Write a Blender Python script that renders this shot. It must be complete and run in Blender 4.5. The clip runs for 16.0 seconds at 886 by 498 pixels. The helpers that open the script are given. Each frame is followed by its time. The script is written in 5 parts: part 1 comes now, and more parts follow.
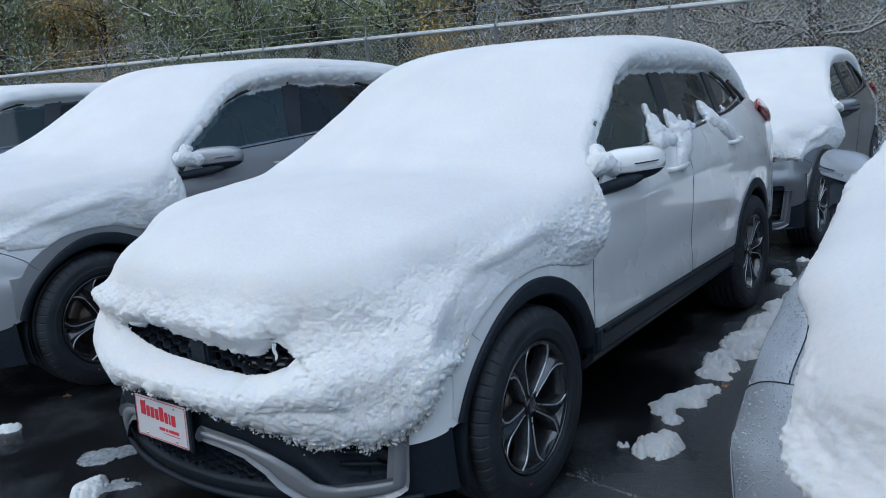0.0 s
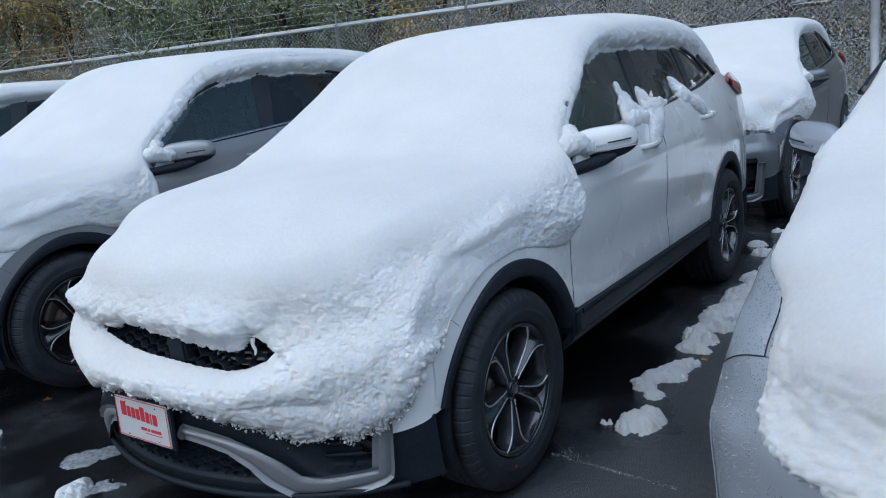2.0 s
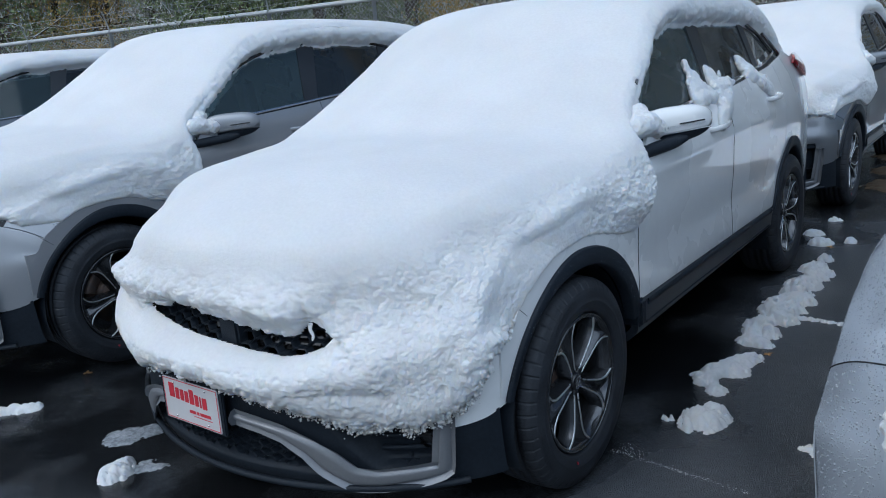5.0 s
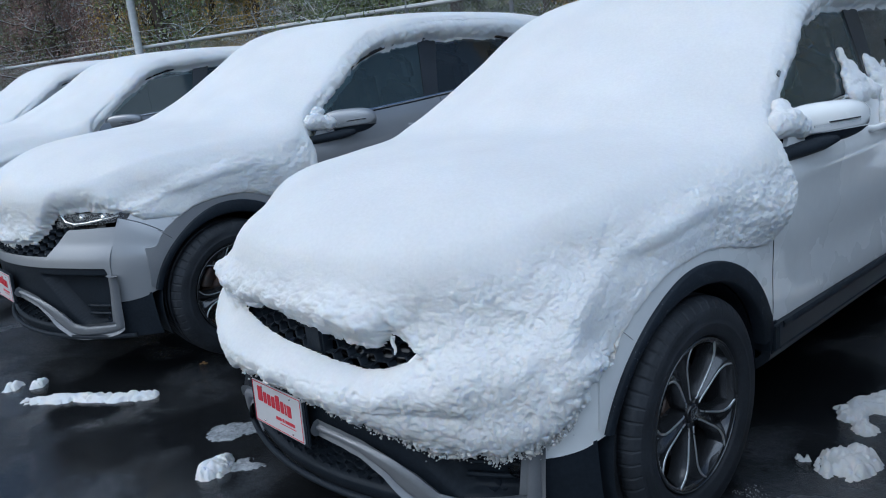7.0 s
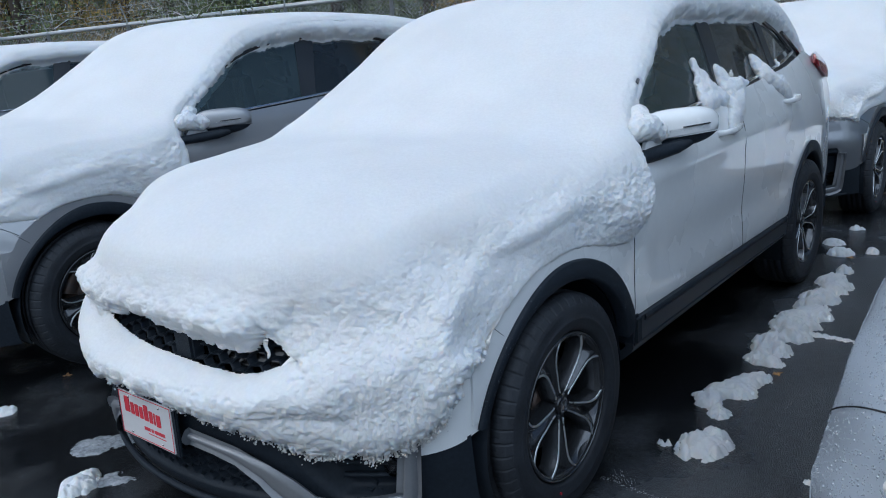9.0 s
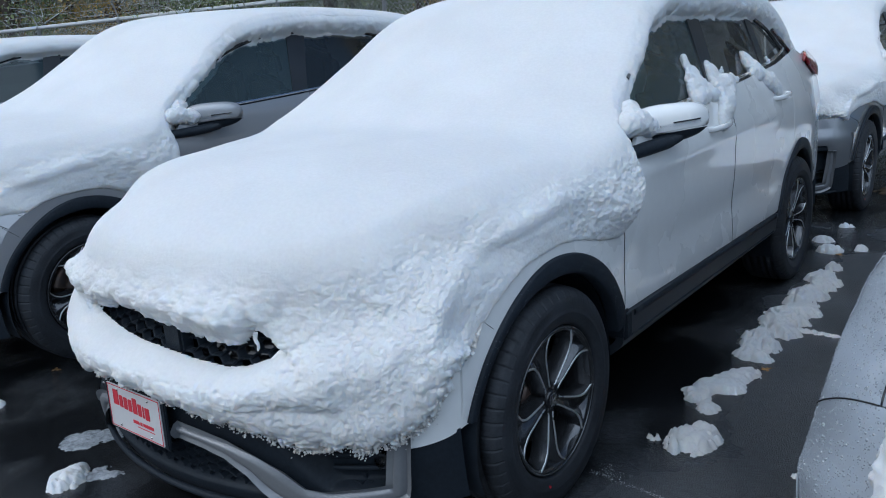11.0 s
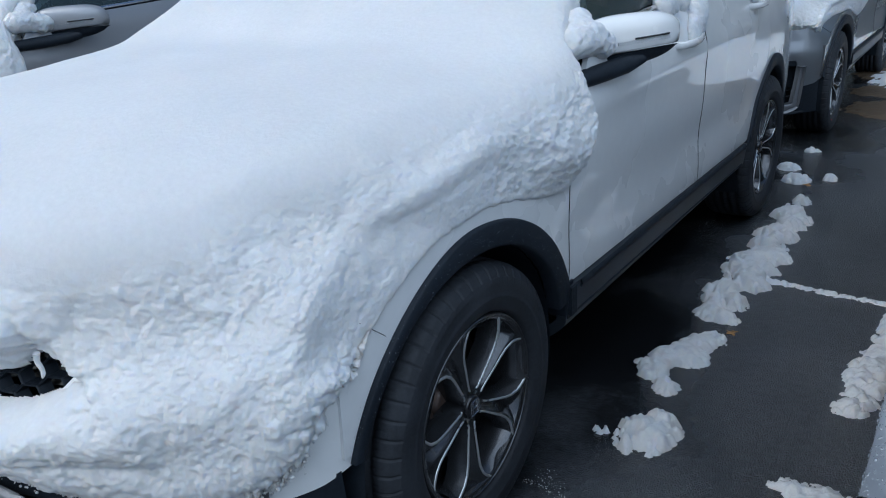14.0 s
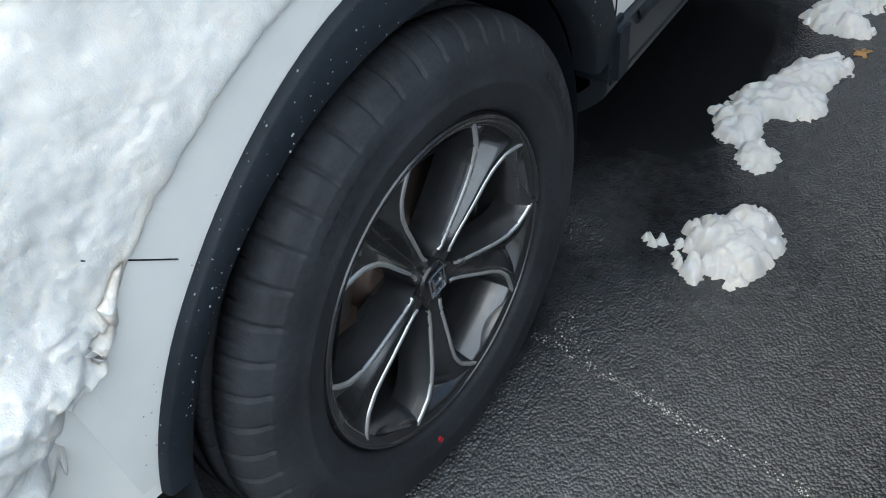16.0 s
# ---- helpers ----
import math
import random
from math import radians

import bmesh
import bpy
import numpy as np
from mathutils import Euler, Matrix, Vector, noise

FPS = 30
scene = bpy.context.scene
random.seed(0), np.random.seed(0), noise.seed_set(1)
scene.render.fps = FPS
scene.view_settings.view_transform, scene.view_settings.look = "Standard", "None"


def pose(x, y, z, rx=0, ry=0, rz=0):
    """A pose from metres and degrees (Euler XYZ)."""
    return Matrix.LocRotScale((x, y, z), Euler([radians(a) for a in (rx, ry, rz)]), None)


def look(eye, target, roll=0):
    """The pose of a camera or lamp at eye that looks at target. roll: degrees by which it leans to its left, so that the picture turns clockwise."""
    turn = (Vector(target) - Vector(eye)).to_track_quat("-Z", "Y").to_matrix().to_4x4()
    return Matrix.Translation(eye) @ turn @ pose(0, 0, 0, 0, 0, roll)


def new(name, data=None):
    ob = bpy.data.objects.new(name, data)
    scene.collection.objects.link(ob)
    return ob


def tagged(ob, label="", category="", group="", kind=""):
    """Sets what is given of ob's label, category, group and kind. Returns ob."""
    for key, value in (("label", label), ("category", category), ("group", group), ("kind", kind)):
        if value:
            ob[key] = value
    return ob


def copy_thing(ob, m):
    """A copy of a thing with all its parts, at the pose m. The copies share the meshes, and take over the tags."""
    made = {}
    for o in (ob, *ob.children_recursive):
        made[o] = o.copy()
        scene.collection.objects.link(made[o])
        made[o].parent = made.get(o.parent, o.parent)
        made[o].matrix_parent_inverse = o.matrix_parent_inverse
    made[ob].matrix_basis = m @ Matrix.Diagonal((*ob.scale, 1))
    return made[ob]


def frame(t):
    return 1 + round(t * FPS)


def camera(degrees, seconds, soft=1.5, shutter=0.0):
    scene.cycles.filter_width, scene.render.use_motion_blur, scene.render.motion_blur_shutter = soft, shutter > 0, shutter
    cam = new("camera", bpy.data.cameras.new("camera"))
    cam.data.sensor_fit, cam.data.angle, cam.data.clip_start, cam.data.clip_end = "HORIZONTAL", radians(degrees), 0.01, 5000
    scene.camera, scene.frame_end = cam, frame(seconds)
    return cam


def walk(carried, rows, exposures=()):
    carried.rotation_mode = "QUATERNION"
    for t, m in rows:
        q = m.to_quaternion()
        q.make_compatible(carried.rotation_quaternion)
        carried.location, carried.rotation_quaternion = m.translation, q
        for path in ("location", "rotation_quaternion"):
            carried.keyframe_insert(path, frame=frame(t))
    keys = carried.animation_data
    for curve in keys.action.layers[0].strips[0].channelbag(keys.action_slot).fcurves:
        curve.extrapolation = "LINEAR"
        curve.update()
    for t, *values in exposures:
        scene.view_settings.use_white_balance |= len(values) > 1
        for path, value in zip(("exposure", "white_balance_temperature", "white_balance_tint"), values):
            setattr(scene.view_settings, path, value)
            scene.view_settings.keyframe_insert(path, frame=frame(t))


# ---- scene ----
cam = camera(60.0, 16.0, soft=1.0)
PATH = [
    (0, (2.202, -2.161, 1.44), (1.009, -0.605, 1.047), -4.1),
    (0.5, (2.214, -2.16, 1.44), (1.049, -0.589, 1.02), -5.0),
    (1, (2.209, -2.156, 1.437), (1.058, -0.578, 1.006), -5.2),
    (1.5, (2.213, -2.15, 1.441), (1.064, -0.571, 1.011), -5.8),
    (2, (2.21, -2.146, 1.444), (1.059, -0.569, 1.007), -6.2),
    (2.5, (2.195, -2.144, 1.433), (1.047, -0.577, 0.953), -6.1),
    (3, (2.183, -2.133, 1.431), (1.047, -0.565, 0.929), -6.1),
    (5.5, (2.004, -2.084, 1.444), (0.745, -0.604, 0.971), -4.3),
    (6, (1.998, -1.964, 1.432), (0.616, -0.594, 0.971), -4.3),
    (6.5, (1.983, -1.898, 1.427), (0.516, -0.62, 0.965), -5.0),
    (7, (1.987, -1.882, 1.429), (0.528, -0.598, 0.961), -5.9),
    (7.5, (1.996, -1.878, 1.426), (0.602, -0.53, 0.939), -5.6),
    (8, (2.004, -1.885, 1.424), (0.68, -0.472, 0.921), -5.3),
    (8.5, (2.016, -1.873, 1.429), (0.758, -0.396, 0.943), -4.9),
    (11, (2.026, -1.873, 1.416), (0.799, -0.373, 0.918), -4.2),
    (11.5, (2.023, -1.871, 1.417), (0.789, -0.381, 0.908), -4.2),
    (12, (2.019, -1.868, 1.41), (0.769, -0.394, 0.895), -3.9),
    (12.5, (1.988, -1.812, 1.401), (0.734, -0.357, 0.844), -3.2),
    (13, (1.857, -1.643, 1.385), (0.696, -0.134, 0.772), -2.4),
    (13.5, (1.774, -1.496, 1.405), (0.726, 0.074, 0.743), -2.3),
    (14, (1.762, -1.295, 1.376), (0.67, 0.213, 0.646), -3.6),
    (14.5, (1.675, -1.102, 1.327), (0.515, 0.277, 0.46), -4.2),
    (15, (1.479, -0.919, 1.307), (0.427, 0.43, 0.269), -4.0),
    (15.5, (1.417, -0.749, 1.246), (0.461, 0.517, 0.028), -5.6),
    (16, (1.356, -0.493, 1.115), (0.419, 0.539, -0.32), -9.8),
]
walk(cam, [(t, look(eye, target, roll)) for t, eye, target, roll in PATH],
     exposures=[(0.0, -0.12, 5100, 2), (15.0, -0.12, 5100, 2), (15.5, 0.06, 5130, 2), (16.0, 0.88, 5950, 0)])

# ---- world and light: overcast winter daylight ----
world = bpy.data.worlds.new("overcast")
scene.world = world
world.use_nodes = True
wn = world.node_tree.nodes
sky = wn.new("ShaderNodeTexSky")
sky.sky_type = "NISHITA"
sky.sun_disc = False
sky.sun_elevation, sky.sun_rotation = radians(50), radians(200)
sky.air_density, sky.dust_density, sky.ozone_density = 1.0, 6.0, 1.0
wn["Background"].inputs["Strength"].default_value = 0.113
world.node_tree.links.new(sky.outputs[0], wn["Background"].inputs["Color"])
sun_data = bpy.data.lights.new("sun", "SUN")
sun_data.energy, sun_data.angle, sun_data.color = 1.22, radians(75), (1.0, 0.97, 0.93)
sun = new("sun", sun_data)
sun.matrix_basis = look((6.6, -2.4, 8.0), (0, 0, 0))


# ---- materials ----
def shade(name, base, rough=0.5, metal=0.0, vary=0.15, scale=6.0, fine=60.0, bump=0.0, bump_scale=200.0, coat=0.0,
          spec=0.5, second=None, rough_vary=0.1, per_object=0.0):
    """A surface with colour variation at two scales, roughness variation and fine relief."""
    m = bpy.data.materials.new(name)
    m.use_nodes = True
    n, l = m.node_tree.nodes, m.node_tree.links
    p = n["Principled BSDF"]
    p.inputs["Metallic"].default_value = metal
    p.inputs["Specular IOR Level"].default_value = spec
    p.inputs["Coat Weight"].default_value = coat
    p.inputs["Coat Roughness"].default_value = 0.04
    co = n.new("ShaderNodeTexCoord")
    big, small = n.new("ShaderNodeTexNoise"), n.new("ShaderNodeTexNoise")
    big.inputs["Scale"].default_value, small.inputs["Scale"].default_value = scale, fine
    big.inputs["Detail"].default_value = small.inputs["Detail"].default_value = 4.0
    for t in (big, small):
        l.new(co.outputs["Object"], t.inputs["Vector"])
    mix = n.new("ShaderNodeMath")
    mix.operation = "MULTIPLY_ADD"
    l.new(small.outputs["Fac"], mix.inputs[0])
    mix.inputs[1].default_value = 0.4
    half = n.new("ShaderNodeMath")
    half.operation = "MULTIPLY"
    l.new(big.outputs["Fac"], half.inputs[0])
    half.inputs[1].default_value = 0.6
    l.new(half.outputs[0], mix.inputs[2])
    ramp = n.new("ShaderNodeValToRGB")
    dark = [max(0.0, c * (1 - vary)) for c in base]
    light = list(second) if second else [min(1.0, c * (1 + vary)) for c in base]
    ramp.color_ramp.elements[0].position, ramp.color_ramp.elements[1].position = 0.35, 0.65
    ramp.color_ramp.elements[0].color, ramp.color_ramp.elements[1].color = (*dark, 1), (*light, 1)
    l.new(mix.outputs[0], ramp.inputs["Fac"])
    out = ramp.outputs["Color"]
    if per_object:
        info, hsv = n.new("ShaderNodeObjectInfo"), n.new("ShaderNodeHueSaturation")
        rng = n.new("ShaderNodeMapRange")
        rng.inputs["To Min"].default_value, rng.inputs["To Max"].default_value = 1 - per_object, 1 + per_object
        l.new(info.outputs["Random"], rng.inputs["Value"])
        l.new(rng.outputs[0], hsv.inputs["Value"])
        l.new(out, hsv.inputs["Color"])
        out = hsv.outputs["Color"]
    l.new(out, p.inputs["Base Color"])
    rr = n.new("ShaderNodeMapRange")
    rr.inputs["To Min"].default_value, rr.inputs["To Max"].default_value = max(0.0, rough - rough_vary), min(1.0, rough + rough_vary)
    l.new(big.outputs["Fac"], rr.inputs["Value"])
    l.new(rr.outputs[0], p.inputs["Roughness"])
    if bump:
        t, b = n.new("ShaderNodeTexNoise"), n.new("ShaderNodeBump")
        t.inputs["Scale"].default_value, t.inputs["Detail"].default_value = bump_scale, 5.0
        b.inputs["Strength"].default_value, b.inputs["Distance"].default_value = 1.0, bump
        l.new(co.outputs["Object"], t.inputs["Vector"])
        l.new(t.outputs["Fac"], b.inputs["Height"])
        l.new(b.outputs["Normal"], p.inputs["Normal"])
    return m


def snow_material():
    m = shade("snow", (0.69, 0.70, 0.71), 0.75, vary=0.03, scale=3, fine=90, spec=0.05, second=(0.74, 0.75, 0.76))
    n, l = m.node_tree.nodes, m.node_tree.links
    p = n["Principled BSDF"]
    co = n.new("ShaderNodeTexCoord")
    a, b = n.new("ShaderNodeTexNoise"), n.new("ShaderNodeTexNoise")
    a.inputs["Scale"].default_value, a.inputs["Detail"].default_value, a.inputs["Roughness"].default_value = 130, 6, 0.65
    b.inputs["Scale"].default_value, b.inputs["Detail"].default_value = 620, 3
    add = n.new("ShaderNodeMath")
    add.operation = "MULTIPLY_ADD"
    add.inputs[1].default_value = 0.35
    for t in (a, b):
        l.new(co.outputs["Object"], t.inputs["Vector"])
    l.new(b.outputs["Fac"], add.inputs[0])
    l.new(a.outputs["Fac"], add.inputs[2])
    bu = n.new("ShaderNodeBump")
    bu.inputs["Strength"].default_value, bu.inputs["Distance"].default_value = 0.7, 0.0030
    l.new(add.outputs[0], bu.inputs["Height"])
    l.new(bu.outputs["Normal"], p.inputs["Normal"])
    p.inputs["Subsurface Weight"].default_value = 0.8
    p.inputs["Subsurface Radius"].default_value = (0.011, 0.013, 0.016)
    p.inputs["Subsurface Scale"].default_value = 1.0
    return m


def glass_material(name, tint, rough=0.0, clear=1.0):
    m = bpy.data.materials.new(name)
    m.use_nodes = True
    n, l = m.node_tree.nodes, m.node_tree.links
    p = n["Principled BSDF"]
    p.inputs["Base Color"].default_value = (*tint, 1)
    p.inputs["Roughness"].default_value = rough
    p.inputs["Transmission Weight"].default_value = clear
    p.inputs["IOR"].default_value = 1.45
    p.inputs["Specular IOR Level"].default_value = 0.6
    return m


SNOW = snow_material()
PAINT = {
    "white": shade("white_paint", (0.84, 0.85, 0.85), 0.28, 0.0, 0.03, 2, 30, coat=1.0),
    "silver": shade("silver_paint", (0.33, 0.34, 0.36), 0.40, 0.4, 0.05, 2, 300, coat=1.0),
    "grey": shade("grey_paint", (0.22, 0.23, 0.25), 0.34, 0.7, 0.05, 2, 300, coat=1.0),
    "pale": shade("pale_silver_paint", (0.50, 0.54, 0.60), 0.34, 0.4, 0.05, 2, 300, coat=1.0),
}
PLASTIC = shade("black_plastic", (0.015, 0.020, 0.028), 0.56, spec=0.22, vary=0.25, scale=5, fine=80, bump=0.0004, bump_scale=900)
GLOSS_BLACK = shade("gloss_black", (0.010, 0.010, 0.012), 0.15, vary=0.2, coat=0.5)
PILLAR = shade("pillar_film", (0.022, 0.025, 0.030), 0.38, vary=0.2, scale=6, fine=90)
SILL = shade("satin_sill", (0.024, 0.029, 0.036), 0.40, spec=0.4, vary=0.2, scale=4, fine=70)
RUBBER = shade("tyre_rubber", (0.026, 0.029, 0.035), 0.62, spec=0.35, vary=0.35, scale=9, fine=120, bump=0.0005, bump_scale=400)
RIM_DARK = shade("dark_wheel_paint", (0.075, 0.078, 0.085), 0.24, 0.75, 0.25, 12, 90, coat=0.6)
MACHINED = shade("machined_alloy", (0.62, 0.63, 0.64), 0.30, 0.75, 0.12, 30, 300)
SLUSH = shade("grey_slush", (0.16, 0.18, 0.20), 0.20, vary=0.35, scale=9, fine=70, second=(0.40, 0.42, 0.45), bump=0.003, bump_scale=60)
TRIM = shade("satin_silver_trim", (0.24, 0.25, 0.27), 0.50, 0.5, 0.06, 6, 120)
CHROME = shade("chrome", (0.75, 0.76, 0.78), 0.12, 1.0, 0.05, 6, 120)
STEEL = shade("brake_steel", (0.16, 0.15, 0.15), 0.5, 0.8, 0.25, 25, 150, second=(0.17, 0.11, 0.08))
CABIN = shade("dark_cabin_cloth", (0.035, 0.036, 0.040), 0.8, vary=0.3)
GLASS = glass_material("car_glass", (0.18, 0.25, 0.27), 0.03, 0.80)
PRIVACY = glass_material("privacy_glass", (0.12, 0.14, 0.15), 0.03, 0.85)
LENS_CLEAR = glass_material("lamp_lens", (0.9, 0.92, 0.95))
RED_LENS = shade("red_tail_lens", (0.24, 0.010, 0.016), 0.15, vary=0.3, scale=20, coat=1.0)
PLATE = shade("white_plate", (0.58, 0.58, 0.59), 0.4, vary=0.04)
RED = shade("red_print", (0.55, 0.03, 0.05), 0.45, vary=0.1)
MELT_WATER = shade("melt_water", (0.32, 0.35, 0.39), 0.05, 0.0, 0.04, rough_vary=0.03, coat=1.0)
MUD = shade("wet_mud_and_leaf_litter", (0.085, 0.060, 0.035), 0.5, vary=0.4, scale=6, fine=60, bump=0.004, bump_scale=60)


# ---- mesh helpers ----
def mesh(name, verts, faces, smooth=True):
    me = bpy.data.meshes.new(name)
    v, f = np.asarray(verts, float).reshape(-1, 3), faces
    if isinstance(f, np.ndarray):
        me.vertices.add(len(v))
        me.vertices.foreach_set("co", v.ravel())
        me.loops.add(f.size)
        me.loops.foreach_set("vertex_index", f.ravel().astype(np.int32))
        me.polygons.add(len(f))
        me.polygons.foreach_set("loop_start", np.arange(0, f.size, f.shape[1], dtype=np.int32))
        me.update(calc_edges=True)
    else:
        me.from_pydata([tuple(p) for p in v], [], [tuple(q) for q in f])
    me.validate()
    if smooth:
        me.polygons.foreach_set("use_smooth", [True] * len(me.polygons))
    me.update()
    return me


def part(name, data, material, parent=None, label="", at=None):
    """One mesh object, under its thing if one is given."""
    if isinstance(data, bmesh.types.BMesh):
        me = bpy.data.meshes.new(name)
        data.normal_update()
        data.to_mesh(me)
        data.free()
    else:
        me = data
    if material and not me.materials:
        me.materials.append(material)
    ob = new(name, me)
    ob.parent = parent
    if at is not None:
        ob.matrix_basis = at
    if label:
        ob["label"] = label
    return ob


def quads(n, m, close_u=False, close_v=False):
    i, j = np.meshgrid(np.arange(n if close_u else n - 1), np.arange(m if close_v else m - 1), indexing="ij")
    a, b = i * m + j, ((i + 1) % n) * m + j
    c, d = ((i + 1) % n) * m + (j + 1) % m, i * m + (j + 1) % m
    return np.stack([a, b, c, d], -1).reshape(-1, 4)


def sheet(name, P, thick=0.0, flip=False):
    """A grid of points as a sheet; with a thickness its border is turned inwards."""
    P = np.asarray(P, float)
    n, m = P.shape[:2]
    f = quads(n, m)
    v = P.reshape(-1, 3)
    if thick:
        du, dv = np.gradient(P, axis=0), np.gradient(P, axis=1)
        nn = np.cross(du, dv)
        nn /= np.linalg.norm(nn, axis=-1, keepdims=True) + 1e-12
        back = (P - nn * thick * (-1 if flip else 1)).reshape(-1, 3)
        border = [i * m for i in range(n)] + [(n - 1) * m + j for j in range(1, m)] + [i * m + m - 1 for i in range(n - 2, -1, -1)] + [j for j in range(m - 2, 0, -1)]
        k = len(v)
        nb = len(border)
        v = np.vstack([v, back[border], v[border]])
        rim = np.array([[k + nb + q, k + q, k + (q + 1) % nb, k + nb + (q + 1) % nb] for q in range(nb)])
        f = np.vstack([f, rim[:, ::-1]])
    if flip:
        f = f[:, ::-1]
    me = mesh(name, v, f)
    if thick:
        flat = np.ones(len(me.polygons), bool)
        flat[-len(border):] = False
        me.polygons.foreach_set("use_smooth", flat)
    return me


def box(bm, x0, x1, y0, y1, z0, z1, bevel=0.0):
    r = bmesh.ops.create_cube(bm, size=1.0, matrix=Matrix.Translation(((x0 + x1) / 2, (y0 + y1) / 2, (z0 + z1) / 2)) @ Matrix.Diagonal((x1 - x0, y1 - y0, z1 - z0, 1)))
    if bevel:
        es = list({e for v in r["verts"] for e in v.link_edges})
        bmesh.ops.bevel(bm, geom=es, offset=bevel, segments=2, affect="EDGES")
    return bm


def tube(points, radius, sides=8, closed=False, squash=None):
    """A round or flattened bar along a line of points."""
    P = [Vector(p) for p in points]
    n = len(P)
    rings = []
    for i, p in enumerate(P):
        d = (P[(i + 1) % n] - P[i - 1]) if closed else (P[min(i + 1, n - 1)] - P[max(i - 1, 0)])
        d.normalize()
        ref = Vector((0, 0, 1)) if abs(d.z) < 0.9 else Vector((0, 1, 0))
        a = d.cross(ref).normalized()
        b = a.cross(d)
        r = radius[i] if isinstance(radius, (list, tuple)) else radius
        s = squash or (1, 1)
        rings.append([p + r * (s[0] * math.cos(q) * a + s[1] * math.sin(q) * b) for q in (2 * math.pi * k / sides for k in range(sides))])
    v = [q for ring in rings for q in ring]
    f = [tuple(q) for q in quads(n, sides, closed, True)]
    if not closed:
        f += [tuple(range(sides - 1, -1, -1)), tuple(range((n - 1) * sides, n * sides))]
    return v, f


def revolve(profile, segments, axis_x=True):
    """Profile of (offset along the axle, radius), turned about the x axis."""
    a = np.linspace(0, 2 * np.pi, segments, endpoint=False)
    p = np.asarray(profile, float)
    P = np.stack([np.broadcast_to(p[None, :, 0], (segments, len(p))), np.cos(a)[:, None] * p[None, :, 1], np.sin(a)[:, None] * p[None, :, 1]], -1)
    return P, quads(segments, len(p), True, False)


def ease(x):
    x = np.clip(x, 0, 1)
    return x * x * (3 - 2 * x)


def hashed(i, j, k, seed):
    h = (i * 374761393 + j * 668265263 + k * 2147483647 + seed * 1274126177) & 0xFFFFFFFF
    h = ((h ^ (h >> 13)) * 1274126177) & 0xFFFFFFFF
    return ((h ^ (h >> 16)) & 0xFFFF) / 65535.0 * 2 - 1


def vnoise(P, scale, seed=0, octaves=1):
    """Smooth noise from -1 to 1 at an array of points."""
    P = np.asarray(P, float)
    total, amp, norm = 0.0, 1.0, 0.0
    for o in range(octaves):
        Q = P * scale * 2 ** o + 17.3 * o
        I = np.floor(Q).astype(np.int64)
        F = Q - I
        F = F * F * (3 - 2 * F)
        x, y, z = F[..., 0], F[..., 1], F[..., 2]
        r = 0.0
        for a in (0, 1):
            for b in (0, 1):
                for c in (0, 1):
                    r = r + hashed(I[..., 0] + a, I[..., 1] + b, I[..., 2] + c, seed + o) * (x if a else 1 - x) * (y if b else 1 - y) * (z if c else 1 - z)
        total, norm, amp = total + amp * r, norm + amp, amp * 0.55
    return total / norm


def clumps(P, scale, seed):
    """Rounded grains packed side by side, from 0 in the gaps to 1 on top, at an array of points."""
    Q = np.asarray(P, float) * scale
    I = np.floor(Q).astype(np.int64)
    best = np.zeros(Q.shape[:-1])
    for a in (-1, 0, 1):
        for b in (-1, 0, 1):
            for c in (-1, 0, 1):
                J = I + np.array([a, b, c])
                at = [J[..., k] + 0.5 + 0.46 * hashed(J[..., 0], J[..., 1], J[..., 2], seed + 7 * k) for k in range(3)]
                size = 0.72 + 0.24 * hashed(J[..., 0], J[..., 1], J[..., 2], seed + 31)
                d2 = sum((Q[..., k] - at[k]) ** 2 for k in range(3)) / size ** 2
                best = np.maximum(best, np.sqrt(np.clip(1 - d2, 0, 1)) * (0.65 + 0.35 * size))
    return best


def spline(C, t):
    """Smooth curve through the rows of C, at the row numbers t."""
    C = np.asarray(C, float)
    t = np.clip(np.asarray(t, float), 0, len(C) - 1)
    i = np.minimum(t.astype(int), len(C) - 2)
    f = (t - i).reshape(-1, *([1] * (C.ndim - 1)))
    p0 = np.where((i == 0).reshape(f.shape), 2 * C[0] - C[1], C[np.maximum(i - 1, 0)])
    p1, p2 = C[i], C[i + 1]
    p3 = np.where((i >= len(C) - 2).reshape(f.shape), 2 * C[-1] - C[-2], C[np.minimum(i + 2, len(C) - 1)])
    return 0.5 * (2 * p1 + (p2 - p0) * f + (2 * p0 - 5 * p1 + 4 * p2 - p3) * f ** 2 + (3 * p1 - p0 - 3 * p2 + p3) * f ** 3)


def curve(xs, ys):
    """A smooth function through a few points."""
    xs, ys = np.asarray(xs, float), np.asarray(ys, float)

    def value(x):
        t = np.interp(x, xs, np.arange(len(xs)))
        return spline(ys, np.ravel(t)).reshape(np.shape(t)) if np.ndim(x) else float(spline(ys, np.array([t]))[0])
    return value


